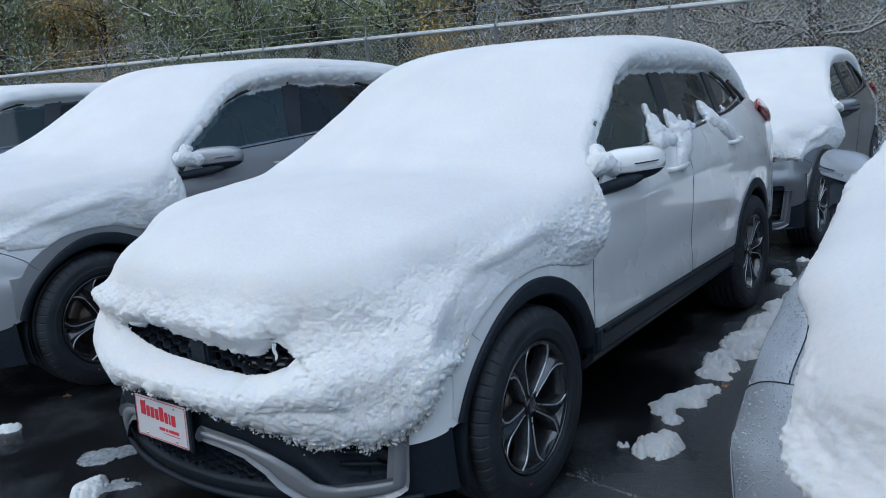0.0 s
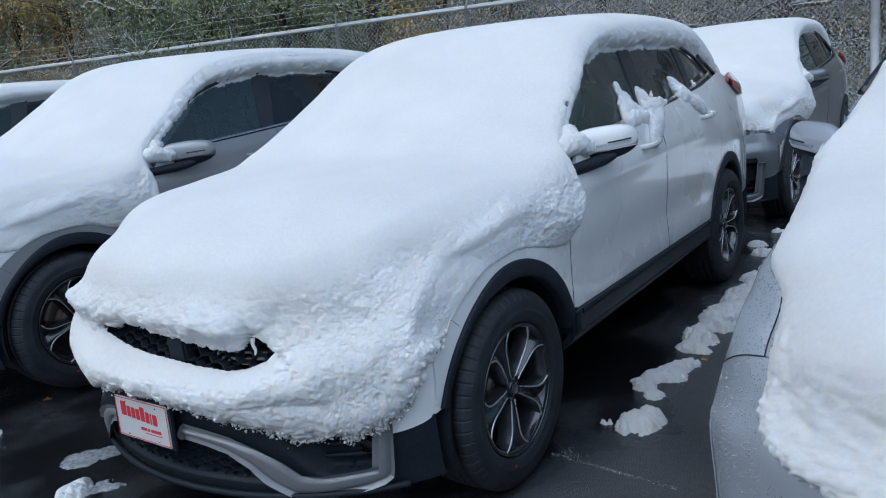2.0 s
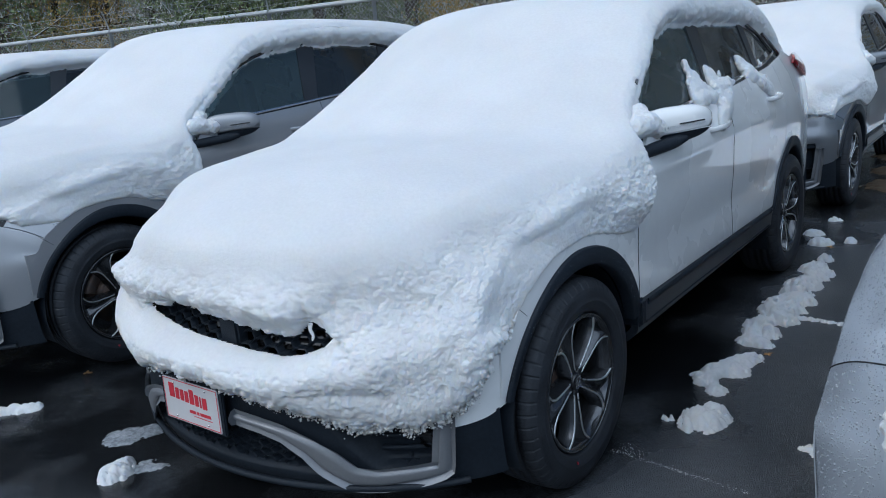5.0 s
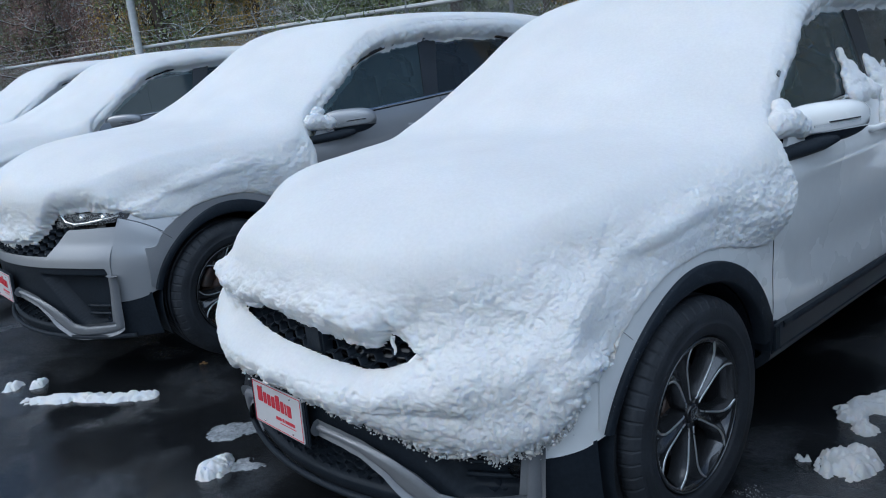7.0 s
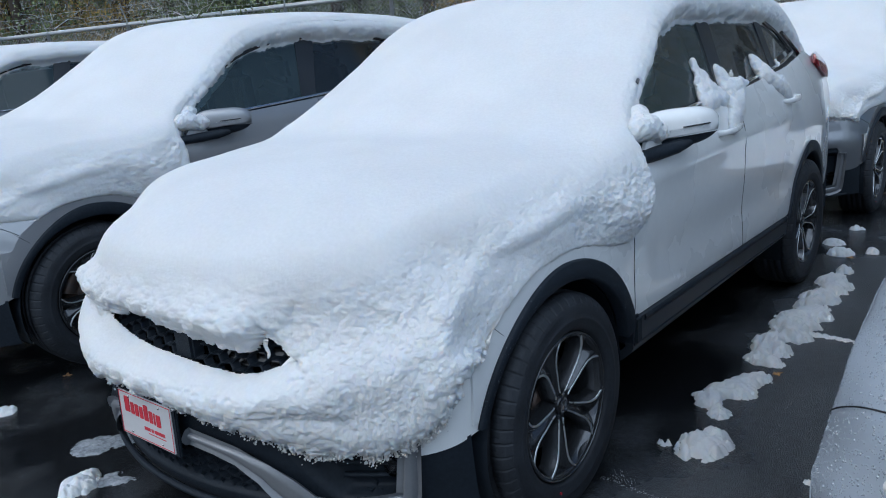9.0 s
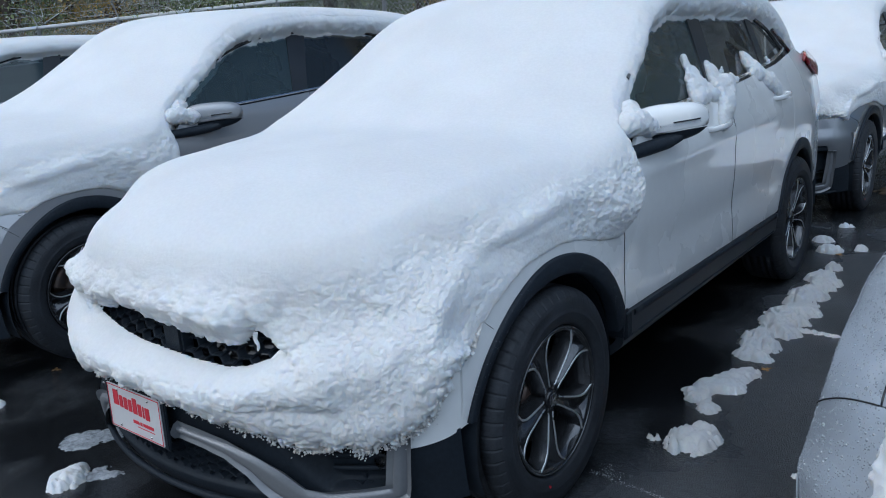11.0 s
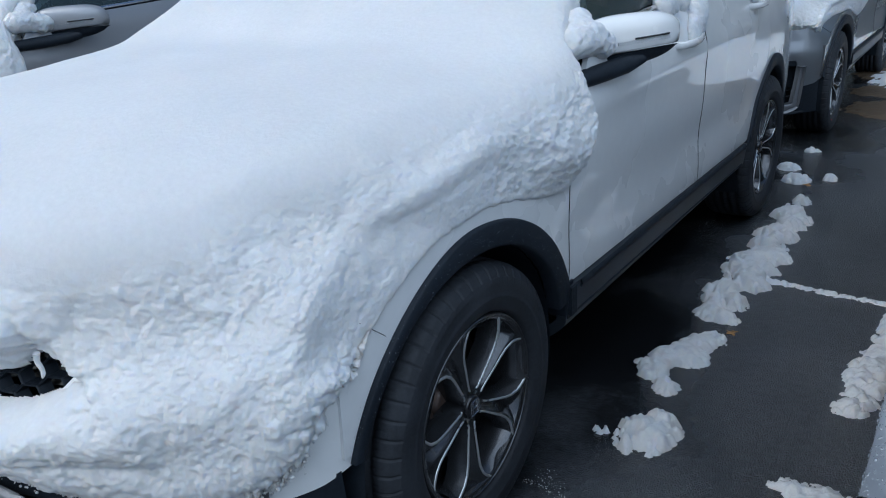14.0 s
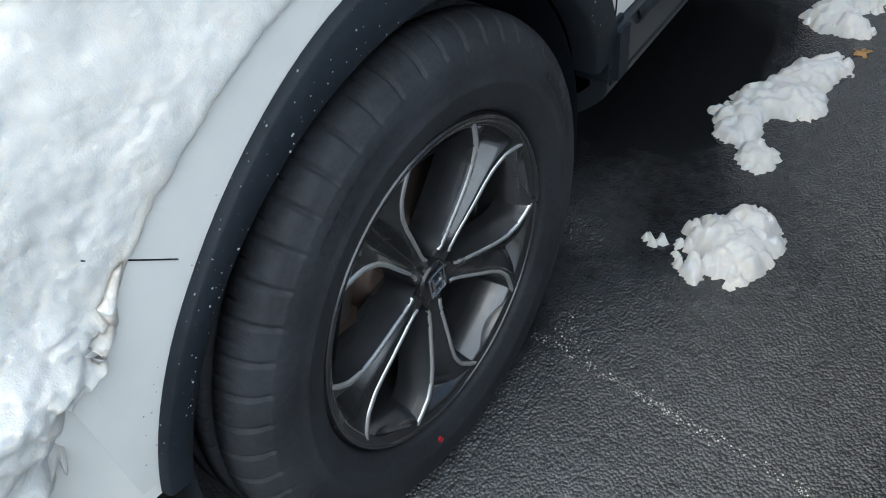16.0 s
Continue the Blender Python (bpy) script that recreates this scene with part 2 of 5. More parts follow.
# ---- the car: surfaces that all its panels lie on. Front axle at y = 0, nose towards -y ----
def side_x(y, z):
    """Half width of the body side."""
    y, z = np.asarray(y, float), np.asarray(z, float)
    x = 0.920 - 0.050 * (np.maximum(0, 0.35 - y) / 0.85) ** 2.2 - 0.13 * (np.maximum(0, y - 2.3) / 1.35) ** 2
    x = x - 0.9 * np.maximum(0, z - 0.93) ** 2 - 0.30 * np.maximum(0, 0.62 - z) ** 2
    door = np.clip((y - 0.35) / 0.3, 0, 1) * np.clip((2.6 - y) / 0.4, 0, 1)
    x = x + 0.007 * np.exp(-((z - 0.985 - 0.03 * (y - 1.5)) / 0.030) ** 2) * door - 0.012 * np.exp(-((z - 0.66) / 0.10) ** 2) * door
    return x


def glass_x(y, z):
    y, z = np.asarray(y, float), np.asarray(z, float)
    return 0.885 - 0.50 * (z - 1.08) - 0.10 * (np.maximum(0, y - 2.0) / 1.2) ** 2


FACE = curve([0.15, 0.24, 0.35, 0.48, 0.62, 0.70, 0.86, 0.95], [0.76, 0.805, 0.820, 0.828, 0.832, 0.797, 0.745, 0.69])


def bow(x):
    """How far the front of the body falls back towards its corners."""
    return 0.432 * (1 - np.maximum(0.0, 1 - (np.abs(x) / 0.880) ** 2) ** 0.68)


def nose_y(x, z):
    """The front of the body, seen from ahead."""
    return -FACE(z) + bow(x)


BELT = curve([0.40, 1.0, 1.8, 2.5, 3.0], [1.115, 1.145, 1.190, 1.240, 1.29])
ARCH_R, ARCH_IN, HUB_Z, WHEELBASE = 0.457, 0.396, 0.355, 2.68


def arch_lean(forward):
    """The cladding grows narrower towards the front of its wheel."""
    k = np.clip((np.asarray(forward, float) - 0.0) / 0.75, 0, 1)
    return 0.030 * k * k * (3 - 2 * k)


def arch_low(y, yc):
    """Lower edge of the panels over a wheel."""
    w = np.asarray(y, float) - yc
    z = HUB_Z + np.sqrt(np.maximum(0.0, (ARCH_R - arch_lean(-w / ARCH_R)) ** 2 - w ** 2))
    return np.where(w < -0.30, np.maximum(z, 0.475), z)


# cross curves of the upper body from the bumper over bonnet, windscreen and roof; each from the middle to its outer edge
NOSE_X = np.array([0, .28, .52, .68, .775, .840, .877])
TOP_ROWS = [(NOSE_X, bow(NOSE_X) - f, z) for f, z in (
    (.818, [.515, .475, .440, .425, .418, .432, .458]),
    (.828, [.610, .600, .595, .590, .590, .600, .610]),
    (.797, [.740, .740, .730, .715, .705, .690, .665]),
    (.742, [.880, .880, .870, .850, .825, .790, .740]),
    (.612, [.965, .960, .945, .925, .900, .865, .820]))] + [
    ([0, .30, .56, .74, .83, .885, .914], [-.370, -.365, -.320, -.230, -.160, -.100, -.060], [1.030, 1.025, 1.005, .975, .945, .900, .850]),
    ([0, .30, .56, .74, .84, .895, .920], [.020, .025, .045, .070, .090, .100, .100], [1.075, 1.070, 1.050, 1.020, .980, .920, .855]),
    ([0, .30, .56, .74, .85, .905, .923], [.260, .280, .330, .390, .420, .425, .425], [1.095, 1.090, 1.080, 1.055, 1.020, .930, .825]),
    ([0, .30, .56, .72, .80, .840, .860], [.440, .460, .520, .580, .600, .600, .590], [1.195, 1.190, 1.175, 1.160, 1.140, 1.120, 1.100]),
    ([0, .30, .54, .67, .73, .750, .760], [.760, .780, .830, .880, .900, .900, .900], [1.390, 1.386, 1.374, 1.358, 1.342, 1.330, 1.318]),
    ([0, .30, .50, .61, .66, .680, .690], [1.120, 1.130, 1.160, 1.190, 1.200, 1.200, 1.200], [1.568, 1.565, 1.550, 1.532, 1.512, 1.500, 1.485]),
    ([0, .30, .50, .59, .63, .650, .660], [1.650, 1.650, 1.650, 1.650, 1.650, 1.650, 1.650], [1.610, 1.607, 1.598, 1.585, 1.570, 1.558, 1.545]),
    ([0, .30, .50, .58, .62, .640, .650], [2.400, 2.400, 2.400, 2.400, 2.400, 2.400, 2.400], [1.605, 1.602, 1.590, 1.575, 1.558, 1.546, 1.533]),
    ([0, .30, .48, .56, .59, .610, .620], [3.000, 3.000, 2.990, 2.970, 2.960, 2.950, 2.950], [1.575, 1.570, 1.552, 1.528, 1.502, 1.478, 1.460]),
    ([0, .30, .48, .56, .60, .630, .650], [3.400, 3.390, 3.360, 3.320, 3.290, 3.270, 3.260], [1.500, 1.495, 1.470, 1.430, 1.390, 1.350, 1.310]),
]


for q_ in range(8):
    r_ = [np.array(a_, float) for a_ in TOP_ROWS[q_]]
    r_[0][6] = float(side_x(r_[1][6], r_[2][6]))
    r_[0][5] = min(r_[0][5], r_[0][6] - 0.006)
    TOP_ROWS[q_] = tuple(r_)
FENDER_EDGE = ([-.46] + [float(r_[1][6]) for r_ in TOP_ROWS[2:8]], [.665] + [float(r_[2][6]) for r_ in TOP_ROWS[2:8]])


def top_surface(us, vs):
    """Points of the upper body at row numbers us and, across it, vs from -7 to 7; 6 is the panels' edge, 7 hangs over it."""
    C = np.stack([np.stack(r, -1) for r in TOP_ROWS])
    over = np.array([[0.0, -0.004, -0.018]] * 6 + [[0.0, -0.004, -0.026], [0.0, 0.0, -0.055]] + [[0.024, 0.010, -0.030], [0.032, 0.022, -0.034], [0.040, 0.012, -0.060]] + [[0.050, 0, -0.088]] * 2 + [[0.045, 0, -0.075], [0.034, 0, -0.050]])
    C = np.concatenate([C, C[:, 6:] + over[:, None]], axis=1)
    both = np.concatenate([C[:, :0:-1] * np.array([-1, 1, 1]), C], axis=1)
    A = spline(both, us)
    return np.swapaxes(spline(np.swapaxes(A, 0, 1), np.asarray(vs) + 7), 0, 1)


# ---- wheels ----
def petal(r):
    """Half the angle, in degrees, of an opening of the wheel at a radius."""
    return np.interp(r, [0.034, 0.042, 0.052, 0.070, 0.10, 0.14, 0.165, 0.19, 0.21, 0.221, 0.223], [0.0, 12.0, 20.0, 23.0, 24.5, 25.5, 25.0, 22.5, 18.5, 16.0, 0.0])


WHEEL_PARTS = {}


def wheel_parts():
    if WHEEL_PARTS:
        return WHEEL_PARTS
    seg = 864
    prof = [(-.085, .232), (-.108, .245), (-.117, .275), (-.1175, .300), (-.113, .328), (-.105, .345), (-.095, .354), (-.080, .3595), (-.0615, .3610), (-.060, .353), (-.050, .353), (-.0485, .3620),
            (-.024, .3625), (-.0225, .354), (-.0115, .354), (-.010, .3627), (.010, .3627), (.0115, .354), (.0225, .354), (.024, .3625), (.0485, .3620), (.050, .353), (.060, .353), (.0615, .3610), (.080, .3595),
            (.092, .3555), (.100, .350), (.106, .343), (.110, .334), (.1125, .331), (.1140, .3285), (.1165, .312), (.1180, .295), (.1175, .282), (.1190, .279), (.1175, .275), (.1150, .258), (.1100, .246), (.1080, .2425), (.100, .238), (.086, .233)]
    P, f = revolve(prof, seg)
    k = np.arange(seg)
    for j, (x, r) in enumerate(prof):
        if r > 0.327 and abs(x) > 0.062:
            cut = 0.0055 * np.clip((abs(x) - 0.062) / 0.02, 0, 1) * np.where((k % 16 < 2), 1.0, 0.0) * (1 if r > 0.333 else 0.45)
            P[:, j, 1:] *= (1 - cut / r)[:, None]
        elif abs(x) < 0.062 and r > 0.355:
            cut = 0.005 * np.where((k + int(x * 900)) % 16 == 0, 1.0, 0.0)
            P[:, j, 1:] *= (1 - cut / r)[:, None]
    far = np.hypot(P[..., 1], P[..., 2])
    P[..., 1:] *= (1 - 0.020 * ease((far - .25) / .08))[..., None]
    tyre = mesh("tyre", P, f)
    WHEEL_PARTS["tyre"] = tyre
    # fine ribs and raised markings of the side wall
    v, fs = [], []
    for a in range(0, 360, 3):
        if (a // 30) % 3 == 0:
            for rr, w in ((0.3005, 0.010), (0.290, 0.004)):
                q = radians(a)
                k0 = len(v)
                for dr, da in ((0, 0), (0, 2.0), (w, 2.0), (w, 0)):
                    v.append((0.1187, math.cos(q + radians(da)) * (rr + dr), math.sin(q + radians(da)) * (rr + dr)))
                fs.append((k0, k0 + 1, k0 + 2, k0 + 3))
    WHEEL_PARTS["sidewall_marking"] = mesh("sidewall_marking", v, fs)
    a = radians(-118)
    dot = [(0.1192, math.cos(a) * .262 + .0045 * math.cos(q), math.sin(a) * .262 + .0045 * math.sin(q)) for q in np.linspace(0, 2 * math.pi, 12, endpoint=False)]
    WHEEL_PARTS["paint_dot"] = mesh("paint_dot", dot + [(.112, y_, z_) for x_, y_, z_ in dot], [tuple(range(12))] + [(k, (k + 1) % 12, 12 + (k + 1) % 12, 12 + k) for k in range(12)])
    # barrel and outer lip
    P, f = revolve([(-.09, .225), (-.085, .205), (.02, .198), (.070, .205), (.092, .214), (.098, .2175), (.101, .224), (.101, .2315), (.097, .2360), (.088, .2365)], 128)
    WHEEL_PARTS["barrel"] = mesh("barrel", P, f)
    P, f = revolve([(.1005, .2260), (.1040, .2272), (.1050, .2295), (.1040, .2325), (.1005, .2340)], 128)
    WHEEL_PARTS["rim_lip"] = mesh("rim_lip", P, f)
    # five spokes between the openings: a deep fold down the middle, one flank wider than the other, and sloping side walls
    rs = np.concatenate([np.linspace(0.030, 0.205, 30), np.linspace(0.209, 0.2285, 10)])
    face = lambda r: np.interp(r, [0.03, 0.05, 0.12, 0.2285], [0.074, 0.079, 0.088, 0.099])
    P = []
    for r in rs:
        e = petal(r) if r < 0.2225 else 0.0
        e = max(e, 0.0)
        q = np.linspace(-1, 1, 25)
        a = np.radians(36 + q * (36 - e))
        fold = np.interp(r, [0.03, 0.06, 0.12, 0.2, 0.222, 0.2285], [0.0, 0.010, 0.022, 0.030, 0.012, 0.0])
        prof = np.interp(q, [-1, -.72, -.12, .02, .55, 1], [0, 0.02, 1.0, 0.85, 0.22, 0])
        P.append(np.stack([face(r) - fold * prof, np.cos(a) * r, np.sin(a) * r], -1))
    WHEEL_PARTS["spoke"] = sheet("spoke", np.array(P), 0.004, flip=False)
    # side walls of an opening, falling inwards, and its narrow inner ledge
    rim_line = [(r, sgn) for sgn, rr_ in ((-1, np.linspace(0.036, 0.2205, 30)), (1, np.linspace(0.2205, 0.036, 30))) for r in rr_]
    P = []
    for r, sgn in rim_line:
        row = []
        for depth, inset in ((0.0, 0.0), (0.012, 0.0035), (0.030, 0.010), (0.050, 0.013)):
            a = sgn * max(0.0, radians(petal(r)) - inset / r)
            q = min(r, 0.2205 - inset * .6)
            row.append((face(r) - depth, math.cos(a) * q, math.sin(a) * q))
        P.append(row)
    WHEEL_PARTS["spoke_wall"] = sheet("spoke_wall", np.array(P), 0.0, flip=True)
    # bright turned edge that runs round an opening
    v, fs = [], []
    loop = [(r, radians(-petal(r))) for r in np.linspace(0.046, 0.221, 30)] + [(0.2235, radians(w_)) for w_ in np.linspace(-15.5, 15.5, 16)] + [(r, radians(petal(r))) for r in np.linspace(0.221, 0.046, 30)]
    L2 = np.array([(math.cos(a) * r, math.sin(a) * r) for r, a in loop])
    d2 = np.gradient(L2, axis=0)
    out2 = np.stack([d2[:, 1], -d2[:, 0]], -1) / (np.linalg.norm(d2, axis=1, keepdims=True) + 1e-9)
    rows_ = []
    for (r, a), p2, o2 in zip(loop, L2, out2):
        wide = np.interp(r, [0.046, 0.12, 0.20, 0.2235], [0.0034, 0.0042, 0.0050, 0.0044])
        rows_.append([(face(r) + h_, *(p2 + o2 * k_ * wide)) for k_, h_ in ((-.15, -.002), (0, .0016), (1, .0022), (1.25, -.001))])
    WHEEL_PARTS["machined_edge"] = sheet("machined_edge", np.array(rows_), 0.0, flip=True)
    P, f = revolve([(.085, 0.0), (.085, .022), (.083, .027), (.078, .030), (.06, .031)], 48)
    WHEEL_PARTS["hub_cap"] = mesh("hub_cap", P, f)
    bm = bmesh.new()
    for s in (-1, 1):
        box(bm, .084, .0875, s * .0085 - .0022, s * .0085 + .0022, -.013, .013, .001)
    box(bm, .084, .0872, -.008, .008, -.002, .002, .0008)
    for z0 in (-.018, .018):
        box(bm, .084, .0868, -.015, .015, z0 - .0015, z0 + .0015, .0007)
    for y0 in (-.0155, .0155):
        box(bm, .084, .0868, y0 - .0015, y0 + .0015, -.018, .018, .0007)
    me = bpy.data.meshes.new("badge")
    bm.to_mesh(me)
    bm.free()
    WHEEL_PARTS["badge"] = me
    P, f = revolve([(.052, .010), (.052, .0105), (.056, .0100), (.060, .0085), (.061, .0)], 6)
    WHEEL_PARTS["lug_nut"] = mesh("lug_nut", P, f, False)
    P, f = revolve([(.030, .0), (.030, .07), (.024, .075), (.010, .082), (.010, .155), (-.012, .155), (-.012, .06)], 64)
    WHEEL_PARTS["brake_disc"] = mesh("brake_disc", P, f)
    a = np.linspace(radians(100), radians(165), 14)
    P = np.array([[(x, math.cos(q) * r, math.sin(q) * r) for x, r in ((-.03, .115), (.035, .115), (.045, .13), (.045, .17), (.03, .18), (-.03, .18))] for q in a])
    WHEEL_PARTS["brake_caliper"] = sheet("brake_caliper", P, 0.01)
    return WHEEL_PARTS


def wheel(car, x, y, side, spin):
    """A wheel under its car: hub, tyre and rim, with the rim's pieces a level deeper."""
    w = wheel_parts()
    m = pose(x, y, HUB_Z, 0, 0, 0 if side > 0 else 180) @ pose(0, 0, 0, spin, 0, 0)
    tyre = part("tyre", w["tyre"], RUBBER, car, at=m)
    if side > 0 and y == 0:
        part("paint_dot", w["paint_dot"], RED, tyre, "red paint dot")
    tagged(part("sidewall_marking", w["sidewall_marking"], RUBBER, tyre), kind="stuff")
    rim = part("rim", w["barrel"], RIM_DARK, car, "dark alloy wheel with bright turned edges", at=m)
    part("rim_lip", w["rim_lip"], RIM_DARK, rim)
    for k in range(5):
        part("spoke", w["spoke"], RIM_DARK, rim, at=pose(0, 0, 0, 72 * k, 0, 0))
        part("machined_edge", w["machined_edge"], MACHINED, rim, at=pose(0, 0, 0, 72 * k, 0, 0))
        part("spoke_wall", w["spoke_wall"], RIM_DARK, rim, at=pose(0, 0, 0, 72 * k, 0, 0))
        part("lug_nut", w["lug_nut"], STEEL, rim, at=pose(0, 0, 0, 72 * k + 36, 0, 0) @ pose(0, 0.048, 0))
    part("hub_cap", w["hub_cap"], GLOSS_BLACK, rim)
    part("badge", w["badge"], CHROME, rim, at=pose(0, 0, 0, -spin, 0, 0))
    part("brake_disc", w["brake_disc"], STEEL, car, "rusty brake disc", at=m)
    part("brake_caliper", w["brake_caliper"], STEEL, car, at=pose(x, y, HUB_Z, 0, 0, 0 if side > 0 else 180))


# ---- body panels ----
def strip(y0, y1, low, high, width, side, ny=40, nz=24, thick=0.016, off=0.0, spacing=None):
    """A panel of the body side between two edge lines."""
    ys = np.linspace(y0, y1, ny) if spacing is None else spacing
    lo, hi = (np.array([low(y) for y in ys]), np.array([high(y) for y in ys]))
    s = np.linspace(0, 1, nz)
    Z = lo[:, None] + (hi - lo)[:, None] * s
    Y = np.broadcast_to(ys[:, None], Z.shape)
    X = (width(Y, Z) + off) * side
    return sheet("panel", np.stack([X, Y, Z], -1), thick, flip=side < 0)


def front_strip(x0, x1, low, high, nx=60, nz=16, off=0.0, thick=0.015, recess=None):
    xs = 0.880 * np.sin(np.linspace(math.asin(x0 / 0.880), math.asin(x1 / 0.880), nx))
    lo, hi = (np.array([low(abs(x)) for x in xs]), np.array([high(abs(x)) for x in xs]))
    Z = lo[:, None] + (hi - lo)[:, None] * np.linspace(0, 1, nz)
    X = np.broadcast_to(xs[:, None], Z.shape)
    Y = nose_y(X, Z) - off + (recess(np.abs(X), Z) if recess else 0.0)
    return sheet("panel", np.stack([X, Y, Z], -1), thick, flip=False)


def front_line(points, off=0.0):
    return [(x, float(nose_y(x, z)) - off, z) for x, z in points]


PANE_TOP = curve([0.42, 0.62, 0.85, 1.10, 1.35, 1.70, 2.15, 2.50, 2.75, 2.92], [1.09, 1.205, 1.325, 1.435, 1.500, 1.530, 1.525, 1.475, 1.400, 1.285])


def quarter_top(y):
    return float(BELT(min(y, 3.0))) - 0.30 * max(0.0, y - 3.0)


def suv(name, colour, label, m, seats=True, plate=False):
    car = new(name)
    car.matrix_basis = m
    tagged(car, label, "car", "parked cars")
    paint = PAINT[colour]

    for s in (1, -1):
        arch = lambda y: arch_low(y, 0.0)
        ths = np.linspace(radians(160), radians(22), 46)
        ys = np.concatenate([ARCH_R * np.cos(ths), [0.4445]])
        part("front_fender", strip(0, 0, lambda y: arch(y) if y < 0.42 else 0.505, lambda y: max(float(np.interp(y, *FENDER_EDGE)) + (0.0 if y < .425 else .03), float(arch(y)) + .002), side_x, s, spacing=ys), paint, car)
        sill = lambda y: 0.505 - 0.012 * (y - 0.44)
        front_door = part("front_door", strip(0.447, 1.555, sill, lambda y: min(float(BELT(y)) - 0.004, 0.93 + 1.05 * (y - 0.447)), side_x, s, ny=60), paint, car)
        rear_low = lambda y: max(sill(y), float(arch_low(y, WHEELBASE)) if abs(y - WHEELBASE) < ARCH_R else 0)
        rear_door = part("rear_door", strip(1.5585, 2.52, rear_low, lambda y: float(BELT(y)) - 0.004, side_x, s, ny=60), paint, car)
        quarter_low = lambda y: float(arch_low(y, WHEELBASE)) if y < WHEELBASE + 0.44 else 0.46
        part("quarter_panel", strip(2.5235, 3.45, quarter_low, quarter_top, side_x, s, ny=50), paint, car)
        # black plastic round the wheels and along the sill
        for nm, yc in (("front_arch_cladding", 0.0), ("rear_arch_cladding", WHEELBASE)):
            a = np.linspace(radians(166), radians(14), 60)
            P = []
            for r, o in ((ARCH_R + .002, .001), (ARCH_R + .0005, .011), (ARCH_R - .003, .0135), (ARCH_R - .034, .0125), (ARCH_IN + .008, .0115), (ARCH_IN + .001, .007), (ARCH_IN, -.03)):
                rr = r - arch_lean(-np.cos(a)) * np.clip((r - ARCH_IN) / (ARCH_R - ARCH_IN), 0, 1)
                Y, Z = yc + rr * np.cos(a), HUB_Z + rr * np.sin(a)
                P.append(np.stack([(side_x(Y, Z) + o) * s, Y, Z], -1))
            part(nm, sheet("cladding", np.array(P), 0, flip=s < 0), PLASTIC, car)
            P = []
            for x, r in ((side_x(yc, .7) - .03, ARCH_IN), (.66, ARCH_IN), (.60, ARCH_IN - .02), (.58, .1)):
                aa = np.linspace(radians(200), radians(-20), 50)
                P.append(np.stack([np.full(50, x * s), yc + r * np.cos(aa), HUB_Z + r * np.sin(aa)], -1))
            part("wheel_arch_liner", sheet("liner", np.array(P), 0, flip=s > 0), PLASTIC, car)
        rk = strip(0.425, 2.235, lambda y: 0.225, lambda y: sill(y) - 0.004, lambda Y, Z: side_x(Y, np.maximum(Z, .40)) + .012 * np.clip((Z - .25) / .08, 0, 1) - .22 * np.clip((.39 - Z) / .16, 0, 1) ** 1.3, s, nz=24, thick=0.03)
        sill_part = part("sill_cladding", rk, SILL, car)
        cap = box(bmesh.new(), *sorted((.855 * s, .934 * s)), .418, .475, .405, .512, .012)
        part("sill_end_cap", cap, PLASTIC, sill_part)
        for zz, rr, mat in ((.488, .013, PLASTIC), (.405, .005, PLASTIC)):
            v, f = tube([(float(side_x(y, max(zz, .40)) + .0115) * s, y, zz - .008 * (y - .47)) for y in np.linspace(.50, 2.20, 24)], rr, 6, squash=(.6, 1))
            part("sill_moulding", mesh("moulding", v, f), mat, sill_part)
        # glazing
        pane_in = lambda Y, Z: glass_x(Y, Z) - 0.006
        part("front_side_window", strip(0.62, 1.60, lambda y: float(BELT(y)) + .012, lambda y: max(float(PANE_TOP(y)) - 0.012, float(BELT(y)) + .014), pane_in, s, thick=0.004), GLASS, front_door)
        part("rear_side_window", strip(1.603, 2.40, lambda y: float(BELT(y)) + .012, lambda y: float(PANE_TOP(y)) - .012, pane_in, s, thick=0.004), PRIVACY, rear_door)
        part("quarter_window", strip(2.403, 2.88, lambda y: float(BELT(y)) + .03, lambda y: max(float(PANE_TOP(y)) - .015, float(BELT(y)) + .032), pane_in, s, thick=0.004), PRIVACY, car)
        for nm, y0, y1 in (("window_pillar", 1.455, 1.575), ("window_divider", 2.285, 2.375)):
            P = []
            for y_ in np.linspace(y0, y1, 5):
                yt = y_ + .40 * .30 + (.03 if y_ > (y0 + y1) / 2 else 0)
                zz = np.linspace(float(BELT(y_)) + .004, float(PANE_TOP(min(yt, 2.9))) + .005, 12)
                yl = y_ + (yt - y_) * (zz - zz[0]) / .30
                P.append(np.stack([(glass_x(yl, zz) + .001) * s, yl, zz], -1))
            part(nm, sheet("pillar", np.array(P), .012, flip=s < 0), PILLAR, car)
        yy = np.linspace(0.74, 2.93, 60)
        v, f = tube([(float(glass_x(y, BELT(y)) + .006) * s, y, float(BELT(y)) + .006) for y in yy], 0.009, 6)
        part("belt_moulding", mesh("belt", v, f), CHROME, car)
        v, f = tube([(float(glass_x(y, PANE_TOP(y)) + .002) * s, y, float(PANE_TOP(y)) + .004) for y in yy], 0.011, 6)
        part("window_surround", mesh("surround", v, f), GLOSS_BLACK, car)
        # roof edge over the windows
        P = []
